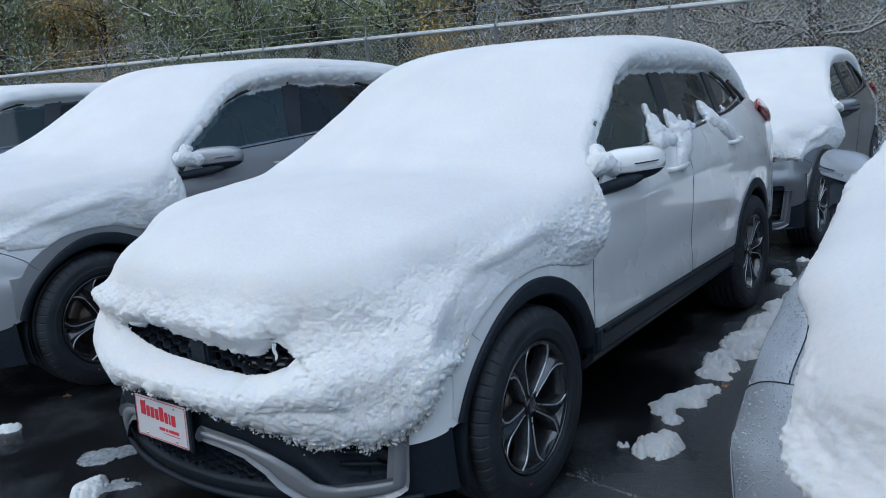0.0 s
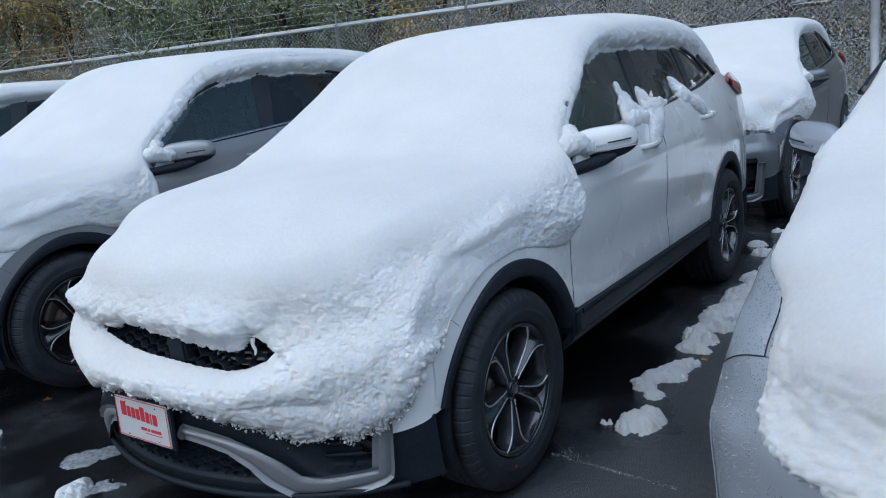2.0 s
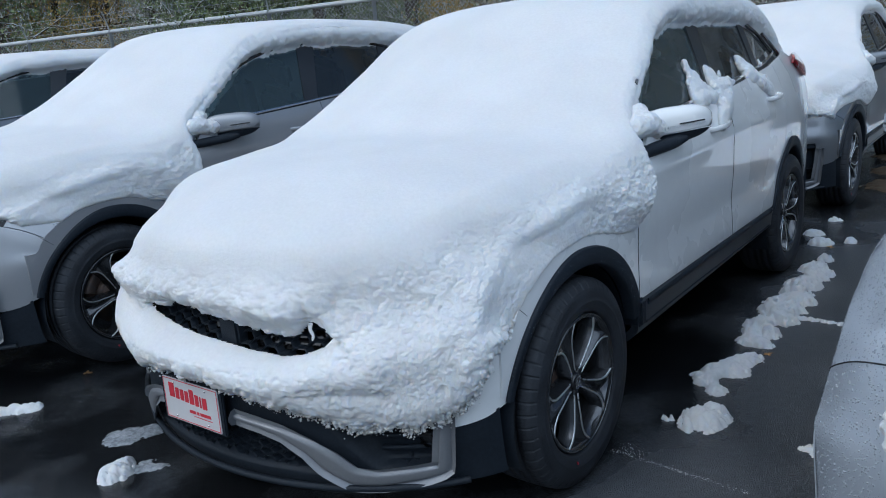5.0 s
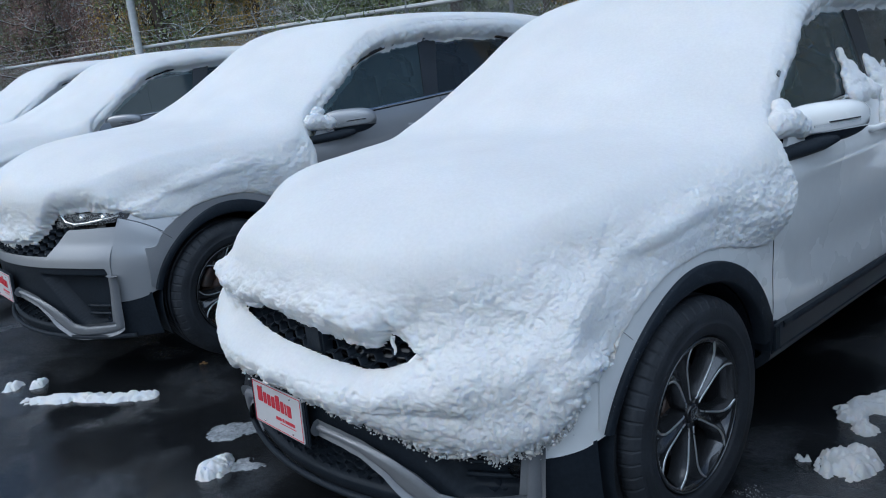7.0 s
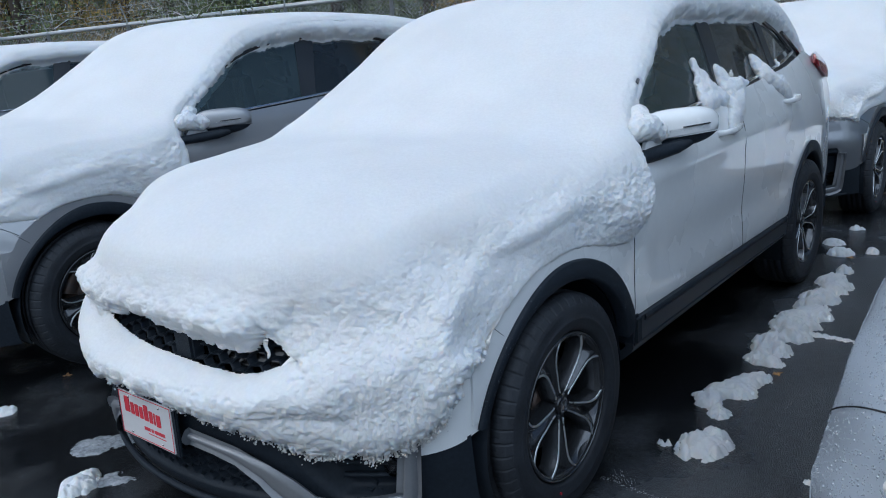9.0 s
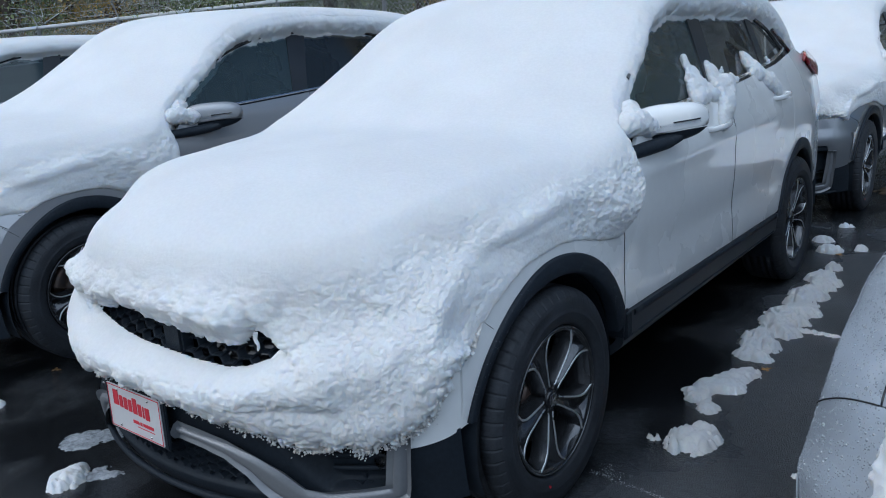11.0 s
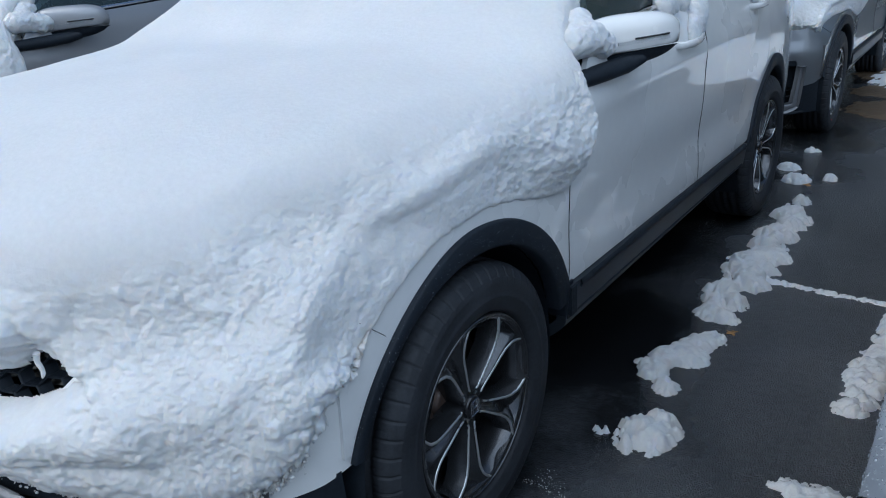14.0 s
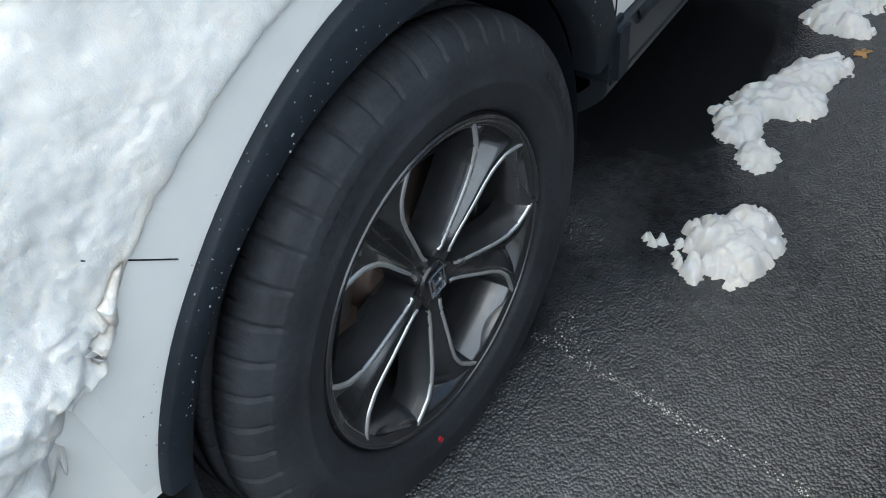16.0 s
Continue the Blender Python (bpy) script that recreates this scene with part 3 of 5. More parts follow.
        for q in np.linspace(0, 1, 8):
            yl = np.linspace(0.66, 3.25, 60)
            z0 = PANE_TOP(yl)
            top = spline(np.array([[r[0][6], r[1][6], r[2][6]] for r in TOP_ROWS[7:]]), np.linspace(0, 7, 200))
            xt, zt = np.interp(yl, top[:, 1], top[:, 0]), np.interp(yl, top[:, 1], top[:, 2])
            P.append(np.stack([(glass_x(yl, z0) * (1 - q) + (xt - .01) * q) * s, yl, z0 * (1 - q) + (zt - .005) * q], -1))
        part("roof_side", sheet("roof_side", np.array(P), 0, flip=s < 0), paint, car)
        # pillar behind the quarter window, tail lamp
        part("rear_pillar", strip(2.86, 3.42, lambda y: quarter_top(y) - .01, lambda y: max(1.375 - 0.30 * (y - 2.86), quarter_top(y) + .004), lambda Y, Z: np.minimum(glass_x(Y, Z), side_x(Y, Z)) - .014, s, ny=24, nz=12), paint, car)
        ly = np.linspace(3.06, 3.47, 26)
        lo_z = np.interp(ly, [3.06, 3.13, 3.28, 3.40, 3.47], [1.236, 1.186, 1.118, 1.106, 1.125])
        hi_z = np.interp(ly, [3.06, 3.16, 3.30, 3.42, 3.47], [1.242, 1.268, 1.272, 1.258, 1.225])
        P = []
        for q in np.linspace(0, 1, 12):
            z = lo_z * (1 - q) + hi_z * q
            x = side_x(np.minimum(ly, 3.3), z) + .020 + .018 * math.sin(math.pi * q) - .9 * np.maximum(0, ly - 3.30) ** 1.6
            P.append(np.stack([x * s, ly, z], -1))
        part("tail_lamp", sheet("lamp", np.array(P), .03, flip=s > 0), RED_LENS, car, "red tail lamp lens")
        v, f = tube([(float(min(glass_x(y, z), side_x(y, z))) * s + .002 * s, y, z) for y, z in ((2.93, 1.40), (3.02, 1.335), (3.10, 1.285), (3.17, 1.262))], [.012, .016, .018, .012], 8)
        part("lamp_spur", mesh("spur", v, f), GLOSS_BLACK, car)
        # door mirror: painted shell over a black foot, clear turn signal on its nose
        nr, na = 40, 40
        t = np.linspace(0, 1, nr)[:, None]
        a = np.linspace(0, 2 * math.pi, na, endpoint=False)[None, :]
        w = np.maximum(0.0, 1 - np.abs(2 * t ** 1.12 - 1) ** 3.4) ** 0.48
        cy, cz = np.cos(a), np.sin(a)
        sq = (np.abs(cy) ** 2.6 + np.abs(cz) ** 2.6) ** (-1 / 2.6)
        mx = 0.815 + 0.225 * t + 0 * a
        my = 0.672 + 0.213 * t + 0.062 * w * cy * sq
        mid = 1.098 + 0.022 * t
        mz = mid + np.where(cz > 0, 0.078 - 0.012 * t, 0.084 - 0.026 * t) * w * cz * sq
        line = 1.066 + 0.028 * t - 0.05 * (my - 0.672 - .213 * t)
        shell = np.stack([mx * s, my, np.maximum(mz, line)], -1)
        mirror = part("door_mirror", mesh("mirror", shell, quads(nr, na, False, True)), paint, car)
        foot = np.stack([mx * s, my + .004 - .006 * cy * w, np.minimum(mz, line - .004)], -1)
        part("mirror_foot", mesh("mirror_foot", foot, quads(nr, na, False, True)), PLASTIC, mirror)
        v, f = tube([(x_ * s, y_, z_) for x_, y_, z_ in ((.893, .46, 1.035), (.905, .55, 1.038), (.920, .64, 1.042), (.945, .74, 1.050), (.96, .80, 1.06))], [.022, .029, .031, .030, .024], 10, squash=(1.0, .8))
        part("mirror_arm", mesh("arm", v, f), PLASTIC, mirror)
        row = np.argmin(np.abs(a[0] - math.radians(192)))
        xs_ = [(float(mx[k, 0]) * s, float(my[k, row]) - .002, 1.094 + .022 * k / nr) for k in range(20, 38)]
        v, f = tube(xs_, 0.0050, 6)
        part("turn_signal", mesh("signal", v, f), LENS_CLEAR, mirror)
        v, f = tube([(x_, y_ - .0005, z_ + .0085) for x_, y_, z_ in xs_[6:]], 0.0028, 6)
        part("signal_gap", mesh("gap", v, f), GLOSS_BLACK, mirror)
        for door, yh, zh in ((front_door, 1.36, 1.035), (rear_door, 2.30, 1.075)):
            v, f = tube([(float(side_x(y, zh)) * s + o * s, y, zh + .03 * (y - yh)) for y, o in ((yh - .12, -.01), (yh - .10, .022), (yh - .04, .034), (yh + .04, .034), (yh + .10, .022), (yh + .12, -.01))], 0.011, 10, squash=(0.7, 1.2))
            part("door_handle", mesh("handle", v, f), paint, door)
        for wy, spin in ((0.0, 8), (WHEELBASE, 30)):
            wheel(car, 0.803 * s, wy, s, spin if s > 0 else -spin)
        # headlamp
        hx = np.linspace(0.48, 0.79, 16)
        P = np.array([[(x * s, float(nose_y(x, z)) - .004, z) for z in np.linspace(.772 + .03 * (x - .5) / .34, .838 + .0 * x, 6)] for x in hx])
        lamp = part("headlamp", sheet("lamp", P - np.array([0, -.03, 0]), 0.03, flip=s < 0), GLOSS_BLACK, car)
        v, f = tube([(x * s, float(nose_y(x, z)) + .004, z) for x, z in ((.49, .830), (.53, .800), (.58, .790), (.64, .796), (.70, .808), (.77, .822))], 0.007, 6)
        part("light_strip", mesh("strip", v, f), CHROME, lamp)
        for px in (0.60, 0.70):
            q = bmesh.new()
            bmesh.ops.create_uvsphere(q, u_segments=16, v_segments=10, radius=0.022, matrix=Matrix.Translation((px * s, float(nose_y(px, .815)) + .022, .815)))
            part("lamp_bowl", q, CHROME, lamp)
        part("lamp_cover", sheet("cover", P + np.array([0, .002, 0]), 0, flip=s < 0), LENS_CLEAR, lamp)

    # front: painted bumper, black lower bumper, silver trim, grilles
    low_edge = lambda x: float(np.interp(x, [0, .60, .745, .752, .765, .868], [.580, .590, .585, .54, .405, .455]))
    bumper = part("front_bumper", front_strip(-.765, .765, low_edge, lambda x: float(np.interp(x, [0, .45, .55, .76, .83, .868], [.630, .640, .765, .775, .71, .66])), nx=160), paint, car)
    def hollow(x, z):
        edge = lambda q: np.clip(q / 0.018, 0, 1)
        fog = edge(0.742 - x) * edge(z - 0.285) * edge(0.55 - z) * edge(x - (0.575 - 0.78 * (z - 0.285)))
        grille = edge(0.46 - x - 0.9 * np.maximum(0, z - 0.28)) * edge(z - 0.262) * edge(0.405 - z)
        return 0.060 * fog + 0.045 * grille

    lower = part("lower_bumper", front_strip(-.862, .862, lambda x: .205 + .03 * (x / .885) ** 2, lambda x: low_edge(x) - .004, nx=200, nz=56, off=-.012, recess=hollow), PLASTIC, car)
    for s in (1, -1):
        path = [(.15, .432), (.24, .420), (.32, .402), (.400, .362), (.455, .318), (.518, .268), (.590, .262), (.700, .278), (.748, .292), (.764, .44), (.772, .55)]
        wide = [.009, .010, .014, .026, .040, .034, .025, .021, .015, .011, .010]
        raw = np.array([(x, z, w) for (x, z), w in zip(path, wide)])
        dense = 0.12 * spline(raw, np.linspace(0, 10, 60)) + 0.88 * np.stack([np.interp(np.linspace(0, 10, 60), range(11), raw[:, q]) for q in range(3)], -1)
        P = []
        for k in range(60):
            x, z, w = dense[k]
            d = dense[min(k + 1, 59)] - dense[max(k - 1, 0)]
            n_ = np.array([-d[1], d[0]]) / math.hypot(d[0], d[1])
            P.append([(float((x + n_[0] * w * q) * s), float(nose_y(x + n_[0] * w * q, z + n_[1] * w * q)) - .014 + .012 * abs(q) ** 6, float(z + n_[1] * w * q)) for q in np.linspace(-1, 1, 7)])
        part("bumper_trim", sheet("trim", np.array(P), 0.02, flip=s > 0), TRIM, bumper, "satin silver bumper trim")
        for zz in (.345, .385):
            v, f = tube(front_line([(x * s, zz) for x in np.linspace(.575, .735, 8)], -.050), .008, 6)
            part("fog_lamp_slat", mesh("slat", v, f), PLASTIC, lower)
        q = bmesh.new()
        bmesh.ops.create_cone(q, cap_ends=True, segments=24, radius1=.034, radius2=.026, depth=.03, matrix=Matrix.Translation((.70 * s, float(nose_y(.70, .375)) + .045, .375)) @ Matrix.Rotation(radians(90), 4, "X"))
        part("fog_lamp", q, LENS_CLEAR, lower)
    honey(car, -.44, .44, .275, .400, .026, -.030)
    v, f = tube(front_line([(x, .218 + .03 * (abs(x) / .885) ** 2) for x in np.linspace(-.80, .80, 40)], .010), .011, 8)
    part("lower_lip", mesh("lip", v, f), PLASTIC, lower)
    honey(car, -.60, .60, .630, .850, .030, -.020)
    part("grille_backing", front_strip(-.66, .66, lambda x: .640, lambda x: .90, nx=30, nz=6, off=-.075), GLOSS_BLACK, car)
    badge = box(bmesh.new(), .100, .185, float(nose_y(.145, .70)) - .004, float(nose_y(.145, .70)) + .04, .655, .745, .008)
    part("sensor_cover", badge, PLASTIC, car)
    if plate:
        plate_thing(car)
    for s in (1, -1):
        v, f = tube([(float(side_x(y_, z_) + .0004) * s, y_, z_) for y_, z_ in zip(np.linspace(-.300, -.362, 8), np.linspace(.688, .742, 8))], .0008, 5)
        part("panel_gap", mesh("gap", v, f), GLOSS_BLACK, car)
        for yg, z0, z1 in ((.4458, .50, .93), (1.5567, .49, 1.17)):
            v, f = tube([(float(side_x(yg, z) + .0002) * s, yg, z) for z in np.linspace(z0, z1, 14)], .0017, 5)
            part("panel_gap", mesh("gap", v, f), GLOSS_BLACK, car)

    # upper body under the snow
    def top(u0, u1, nu, v0=-6, v1=6, nv=40):
        P = top_surface(np.linspace(u0, u1, nu), np.linspace(v0, v1, nv))
        P[..., 2] -= 0.004
        return sheet("top", P, 0.02, flip=True)
    part("bonnet", top(3.2, 7.0, 40, -4.2, 4.2), paint, car)
    for v0, v1 in ((-6, -4.23), (4.23, 6)):
        part("fender_top", top(2.9, 7.3, 40, v0, v1, 12), paint, car)
    for v0, v1 in ((-6, -3.86), (3.86, 6)):
        part("bumper_corner", top(0.0, 2.87, 30, v0, v1, 20), paint, bumper)
    part("windscreen", top(7.25, 9.9, 30, -5.2, 5.2), GLASS, car)
    for v0, v1 in ((-6, -5.2), (5.2, 6)):
        part("windscreen_pillar", top(7.25, 9.95, 24, v0, v1, 5), paint, car)
    part("scuttle", top(7.01, 7.24, 4, -6, 6), PLASTIC, car)
    part("roof", top(9.92, 14.0, 40), paint, car)
    # tail, floor and cabin
    P = []
    for z in np.linspace(1.32, .30, 16):
        xs = np.linspace(-1, 1, 30)
        wv = float(np.interp(z, [.3, .8, 1.1, 1.32], [.76, .81, .74, .66]))
        P.append([(x * wv, 3.66 - .25 * abs(x) ** 4 - (.30 * max(0, z - 1.0)) - .10 * max(0, .5 - z), z) for x in xs])
    part("tailgate", sheet("tailgate", np.array(P), 0.02), paint, car)
    part("rear_bumper", sheet("rear_bumper", np.array([[(x * .80, 3.70 - .26 * abs(x) ** 4, z) for x in np.linspace(-1, 1, 30)] for z in np.linspace(.62, .28, 8)]), 0.03), PLASTIC, car)
    part("underbody", box(bmesh.new(), -.66, .66, -.60, 3.45, .20, .32, .02), PLASTIC, car)
    part("bulkhead", box(bmesh.new(), -.70, .70, .30, .36, .30, 1.03, .01), PLASTIC, car)
    part("dashboard", box(bmesh.new(), -.72, .72, .42, .80, .70, 1.04, .05), CABIN, car)
    part("cabin_floor", box(bmesh.new(), -.74, .74, .36, 3.3, .32, .36, .01), CABIN, car)
    if seats:
        for sx, sy in ((-.37, 1.25), (.37, 1.25), (-.40, 2.15), (.40, 2.15)):
            bm = box(bmesh.new(), sx - .25, sx + .25, sy - .25, sy + .28, .52, .70, .06)
            box(bm, sx - .24, sx + .24, sy + .20, sy + .36, .66, 1.18, .06)
            box(bm, sx - .13, sx + .13, sy + .27, sy + .36, 1.20, 1.38, .04)
            part("seat", bm, CABIN, car)
        v, f = tube([(.37 + .18 * math.cos(a), .86 + .05 * math.sin(a), .98 + .16 * math.sin(a)) for a in np.linspace(0, 2 * math.pi, 28, endpoint=False)], .014, 6, True)
        part("steering_wheel", mesh("wheel", v, f), CABIN, car)
    return car


def honey(car, x0, x1, z0, z1, cell, off):
    """Honeycomb bars of a grille, as one part."""
    V, F = [], []
    rows = int((z1 - z0) / (cell * .572)) + 1
    cols = int((x1 - x0) / (cell * 3.15)) + 2
    for i in range(rows):
        for j in range(cols):
            cx, cz = x0 + (j + 0.5 * (i % 2)) * cell * 3.15, z0 + i * cell * .572
            if abs(cx) > x1 or cz > z1:
                continue
            k = len(V)
            for sc, o in ((1.0, 0.0), (0.90, 0.003), (0.84, -0.02)):
                for q in range(6):
                    a = radians(60 * q)
                    x, z = cx + cell * 1.05 * sc * math.cos(a), cz + cell * .66 * sc * math.sin(a)
                    V.append((x, float(nose_y(x, z)) - off - o, z))
            for r in range(2):
                for q in range(6):
                    F.append((k + r * 6 + q, k + r * 6 + (q + 1) % 6, k + (r + 1) * 6 + (q + 1) % 6, k + (r + 1) * 6 + q))
    if V:
        ob = part("grille_mesh", mesh("honey", V, F, False), PLASTIC, car)
        tagged(ob, kind="stuff")


def plate_thing(car):
    """The dealer's plate: white with a red rule, a red word mark drawn as plain shapes, and four screws."""
    holder = part("plate_holder", box(bmesh.new(), -.17, .17, -.012, .0, -.085, .085, .004), PLASTIC, car, at=PLATE_POSE)
    plate = part("dealer_plate", box(bmesh.new(), -.1525, .1525, -.016, -.0125, -.076, .076, .003), PLATE, car, "white dealer plate with red rule and red word mark", at=PLATE_POSE)
    y0, y1 = -.0172, -.0162
    bm = bmesh.new()
    for z0, z1 in ((-.0725, -.0700), (.0700, .0725)):
        box(bm, -.149, .149, y0, y1, z0, z1)
    for x0, x1 in ((-.149, -.1465), (.1465, .149)):
        box(bm, x0, x1, y0, y1, -.0700, .0700)
    part("red_rule", bm, RED, plate)
    # the word mark as a row of plain red blocks, two of them taller
    xs = [-.122, -.086, -.060, -.034, -.008, .022, .048, .062, .092]
    for k in range(8):
        tall, z0 = (.052 if k in (0, 4) else .040), .006 - .0016 * k
        x0, x1 = xs[k] + .0045, xs[k + 1] - .0025
        part("mark", box(bmesh.new(), x0, x1, y0, y1, z0, z0 + tall, .0015), RED, plate)
    bm = bmesh.new()
    for x0, x1 in ((-.012, .022), (.028, .040), (.046, .104)):
        box(bm, x0, x1, y0, y1, -.034, -.023)
    box(bm, .010, .108, y0, y1, -.044, -.0415)
    part("small_print", bm, RED, plate)
    for x in (-.088, .088):
        for z in (-.060, .060):
            q = bmesh.new()
            bmesh.ops.create_uvsphere(q, u_segments=10, v_segments=6, radius=.0042, matrix=Matrix.Translation((x, -.0165, z)))
            part("screw", q, CHROME, plate)


PLATE_POSE = pose(-.027, -.838, .448, -2, 0, 0) @ Matrix.Scale(0.94, 4)


# ---- snow lying on a car ----
THICK = curve(range(15), [.035, .058, .056, .070, .082, .082, .072, .064, .060, .055, .070, .078, .078, .070, .045])
# the hollow line over lamp and wing, and the edge of the smooth dome on the bonnet: place across by row
HOLLOW = ([0, 1.1, 1.45, 1.70, 1.94, 2.04, 2.32, 2.61, 2.89, 3.33, 3.72, 4.65, 5.2, 5.83, 7.1, 8.3], [-9, -4, 0, 1.95, 2.35, 2.9, 3.46, 4.06, 4.25, 4.52, 4.58, 4.36, 4.32, 4.30, 4.7, 5.8])
DOME = ([0, 2.74, 2.80, 2.88, 2.97, 3.24, 3.5, 4.2, 5.66, 7, 8.3], [-12, -1, 0, 1.2, 1.9, 2.6, 2.95, 3.2, 3.42, 3.9, 5.2])


def beyond(line, U, V, P):
    """Distance of each point outside such a line on the bonnet, in metres; less than nought inside it."""
    ku, kv = np.array(line[0][2:], float), np.array(line[1][2:], float)
    t = np.linspace(0, len(ku) - 1, 12 * len(ku))
    us, vv = np.interp(t, np.arange(len(ku)), ku), np.interp(t, np.arange(len(ku)), kv)
    rows = top_surface(us, np.linspace(0, 7, 701))
    C = np.array([rows[k, int(round(max(0, v) * 100))] for k, v in enumerate(vv)])
    A = P * np.array([1, 1, 1.0])
    A[..., 0] = np.abs(A[..., 0])
    best = np.full(U.shape, 9.0)
    rows = U[:, 0] < 8.6
    for a, b in zip(C[:-1], C[1:]):
        w = A[rows] - a
        e = b - a
        t = np.clip(w @ e / max(e @ e, 1e-9), 0, 1)
        best[rows] = np.minimum(best[rows], np.linalg.norm(w - t[..., None] * e, axis=-1))
    return best * np.where(np.abs(V) > np.interp(U, us, vv, left=-9), 1, -1)


def softened(A, k):
    """A field on a grid, averaged over k steps each way, three times."""
    for axis in (0, 1, 0, 1, 0, 1):
        B = np.moveaxis(A, axis, 0)
        B = np.concatenate([B[:1]] * (k + 1) + [B] + [B[-1:]] * k)
        B = np.cumsum(B, 0)
        A = np.moveaxis((B[2 * k + 1:] - B[:-2 * k - 1]) / (2 * k + 1), 0, axis)
    return A


def crumb_shape():
    bm = bmesh.new()
    bmesh.ops.create_icosphere(bm, subdivisions=1, radius=1.0)
    out = [tuple(v.co) for v in bm.verts], [tuple(v.index for v in q.verts) for q in bm.faces]
    bm.free()
    return out


CRUMB, CRUMB_FACES = crumb_shape()


def snow_on(label, m, seed, front, side_pos, side_neg, hole=False, step=0.011, back=1.4, drape=1.0, scale=1.0, brow=0.0, crumbs=0):
    """A blanket of snow over bonnet, windscreen and roof. front: the row where it begins, by place across;
    side_pos, side_neg: how far it reaches over each flank, by row."""
    fine = np.concatenate([np.linspace(0, 7.6, int(1.95 / step)), np.linspace(7.6, 14.0, int(3.4 / (step * back)))[1:]])
    vs = np.linspace(-7, 7, int(2.6 / step))
    if hole:
        vs = np.concatenate([np.linspace(-7, -1.2, int(1.0 / (step * 2.5)))[:-1], np.linspace(-1.2, 7, int(1.6 / step))])
    P = top_surface(fine, vs)
    # rounder over the roof's edge
    k = max(1, int(0.045 / step))
    soft = P
    for turn in range(3):
        ext = np.concatenate([2 * soft[:, :1] - soft[:, k:0:-1], soft, 2 * soft[:, -1:] - soft[:, -2:-k - 2:-1]], 1)
        run = np.cumsum(np.concatenate([np.zeros_like(ext[:, :1]), ext], 1), 1)
        soft = (run[:, 2 * k + 1:] - run[:, :-2 * k - 1]) / (2 * k + 1)
    w = ease((fine - 7.4) / 0.8)[:, None, None]
    P = P * (1 - w) + soft * w
    du, dv = np.gradient(P, axis=0), np.gradient(P, axis=1)
    N = np.cross(dv, du)
    N /= np.linalg.norm(N, axis=-1, keepdims=True) + 1e-9
    U, V = np.meshgrid(fine, vs, indexing="ij")
    L = np.concatenate([np.zeros((1, len(vs))), np.cumsum(np.linalg.norm(np.diff(P, axis=0), axis=-1), 0)], 0)
    K = np.concatenate([np.zeros((len(fine), 1)), np.cumsum(np.linalg.norm(np.diff(P, axis=1), axis=-1), 1)], 1)
    ragged = 0.014 * vnoise(P, 9, seed, 2) + 0.014 * vnoise(P, 32, seed + 5, 2) + 0.022 * (np.abs(vnoise(P, 60, seed + 6)) - .3) + 0.006 * vnoise(P, 170, seed + 60) + 0.012 * ease((1.3 - U) / .4) * (np.abs(vnoise(P, 115, seed + 62)) - .3)
    ragged = np.where(U > 8.0, 0.018 * vnoise(P, 6, seed + 7, 2) + 0.010 * vnoise(P, 30, seed + 8, 2) + 0.006 * vnoise(P, 75, seed + 61), ragged)
    ragged = ragged * (1 - 0.5 * ease((U - 2.0) / 1.0) * ease((7.6 - U) / .6))
    ragged = ragged * (1 - 0.55 * ease((U - 2.0) / 0.6) * ease((7.3 - U) / 0.4) * ease((np.abs(V) - 4.4) / .6))
    if scale < 0.7:
        ragged = ragged * 0.7
    if hole:
        # a smooth shelf of snow under the grille
        ragged = ragged * (1 - 0.85 * ease((.58 - P[..., 0]) / .12) * ease((P[..., 0] + .45) / .12) * ease((1.95 - U) / .25) * ease((U - 1.0) / .25))
    ue = np.array([front(v) for v in vs])
    Le = np.array([np.interp(u, fine, L[:, j]) for j, u in enumerate(ue)])
    d = L - Le[None, :]
    for i, u in enumerate(fine):
        hi, lo = np.interp(side_pos(u), vs, K[i]), np.interp(-side_neg(u), vs, K[i])
        d[i] = np.minimum(d[i], np.minimum(hi - K[i], K[i] - lo))
    d = np.minimum(d, (L[-1:] - L))
    if hole:
        x, z = P[..., 0], P[..., 2]
        bottom = np.interp(x, [-.30, -.14, .02, .21, .30, .36, .42, .52], [.722, .697, .681, .664, .655, .648, .656, .690])
        high = np.interp(x, [-.30, -.14, .08, .18, .23, .385, .40, .43, .45, .52], [.735, .748, .750, .738, .714, .700, .715, .752, .745, .690])
        gap = np.minimum(np.minimum(z - bottom, high - z), np.minimum(.525 - x, x + .30))
        mouth = U < 3.2
        d = np.where(mouth, np.minimum(d, -gap - 0.006), d)
    d = d + ragged * np.clip(1.2 - d / 0.15, 0.15, 1)
    reach = 0.055 + 0.025 * ease((U - 7.6) / 0.8) + 0.006 * ease((U - 6.7) / 0.4) * ease((8.0 - U) / 0.4) + 0.075 * ease((U - 1.6) / 0.8) * ease((7.0 - U) / 0.6) * ease((np.abs(V) - 4.2) / 0.8)
    lip = np.sqrt(np.clip(1 - (1 - np.clip(d / reach, 0, 1)) ** 2, 0, 1))
    # a thin skirt that thins out down the wings
    skirt = ease((U - 1.6) / 0.8) * ease((6.9 - U) / 0.7) * ease((np.abs(V) - 4.4) / 0.7)
    thin = 0.22 * np.sqrt(np.clip(d / 0.03, 0, 1)) + 0.78 * np.clip(d / 0.20, 0, 1) ** 0.75
    lip = lip * (1 - skirt) + thin * skirt
    T = THICK(U.ravel()).reshape(U.shape) * scale
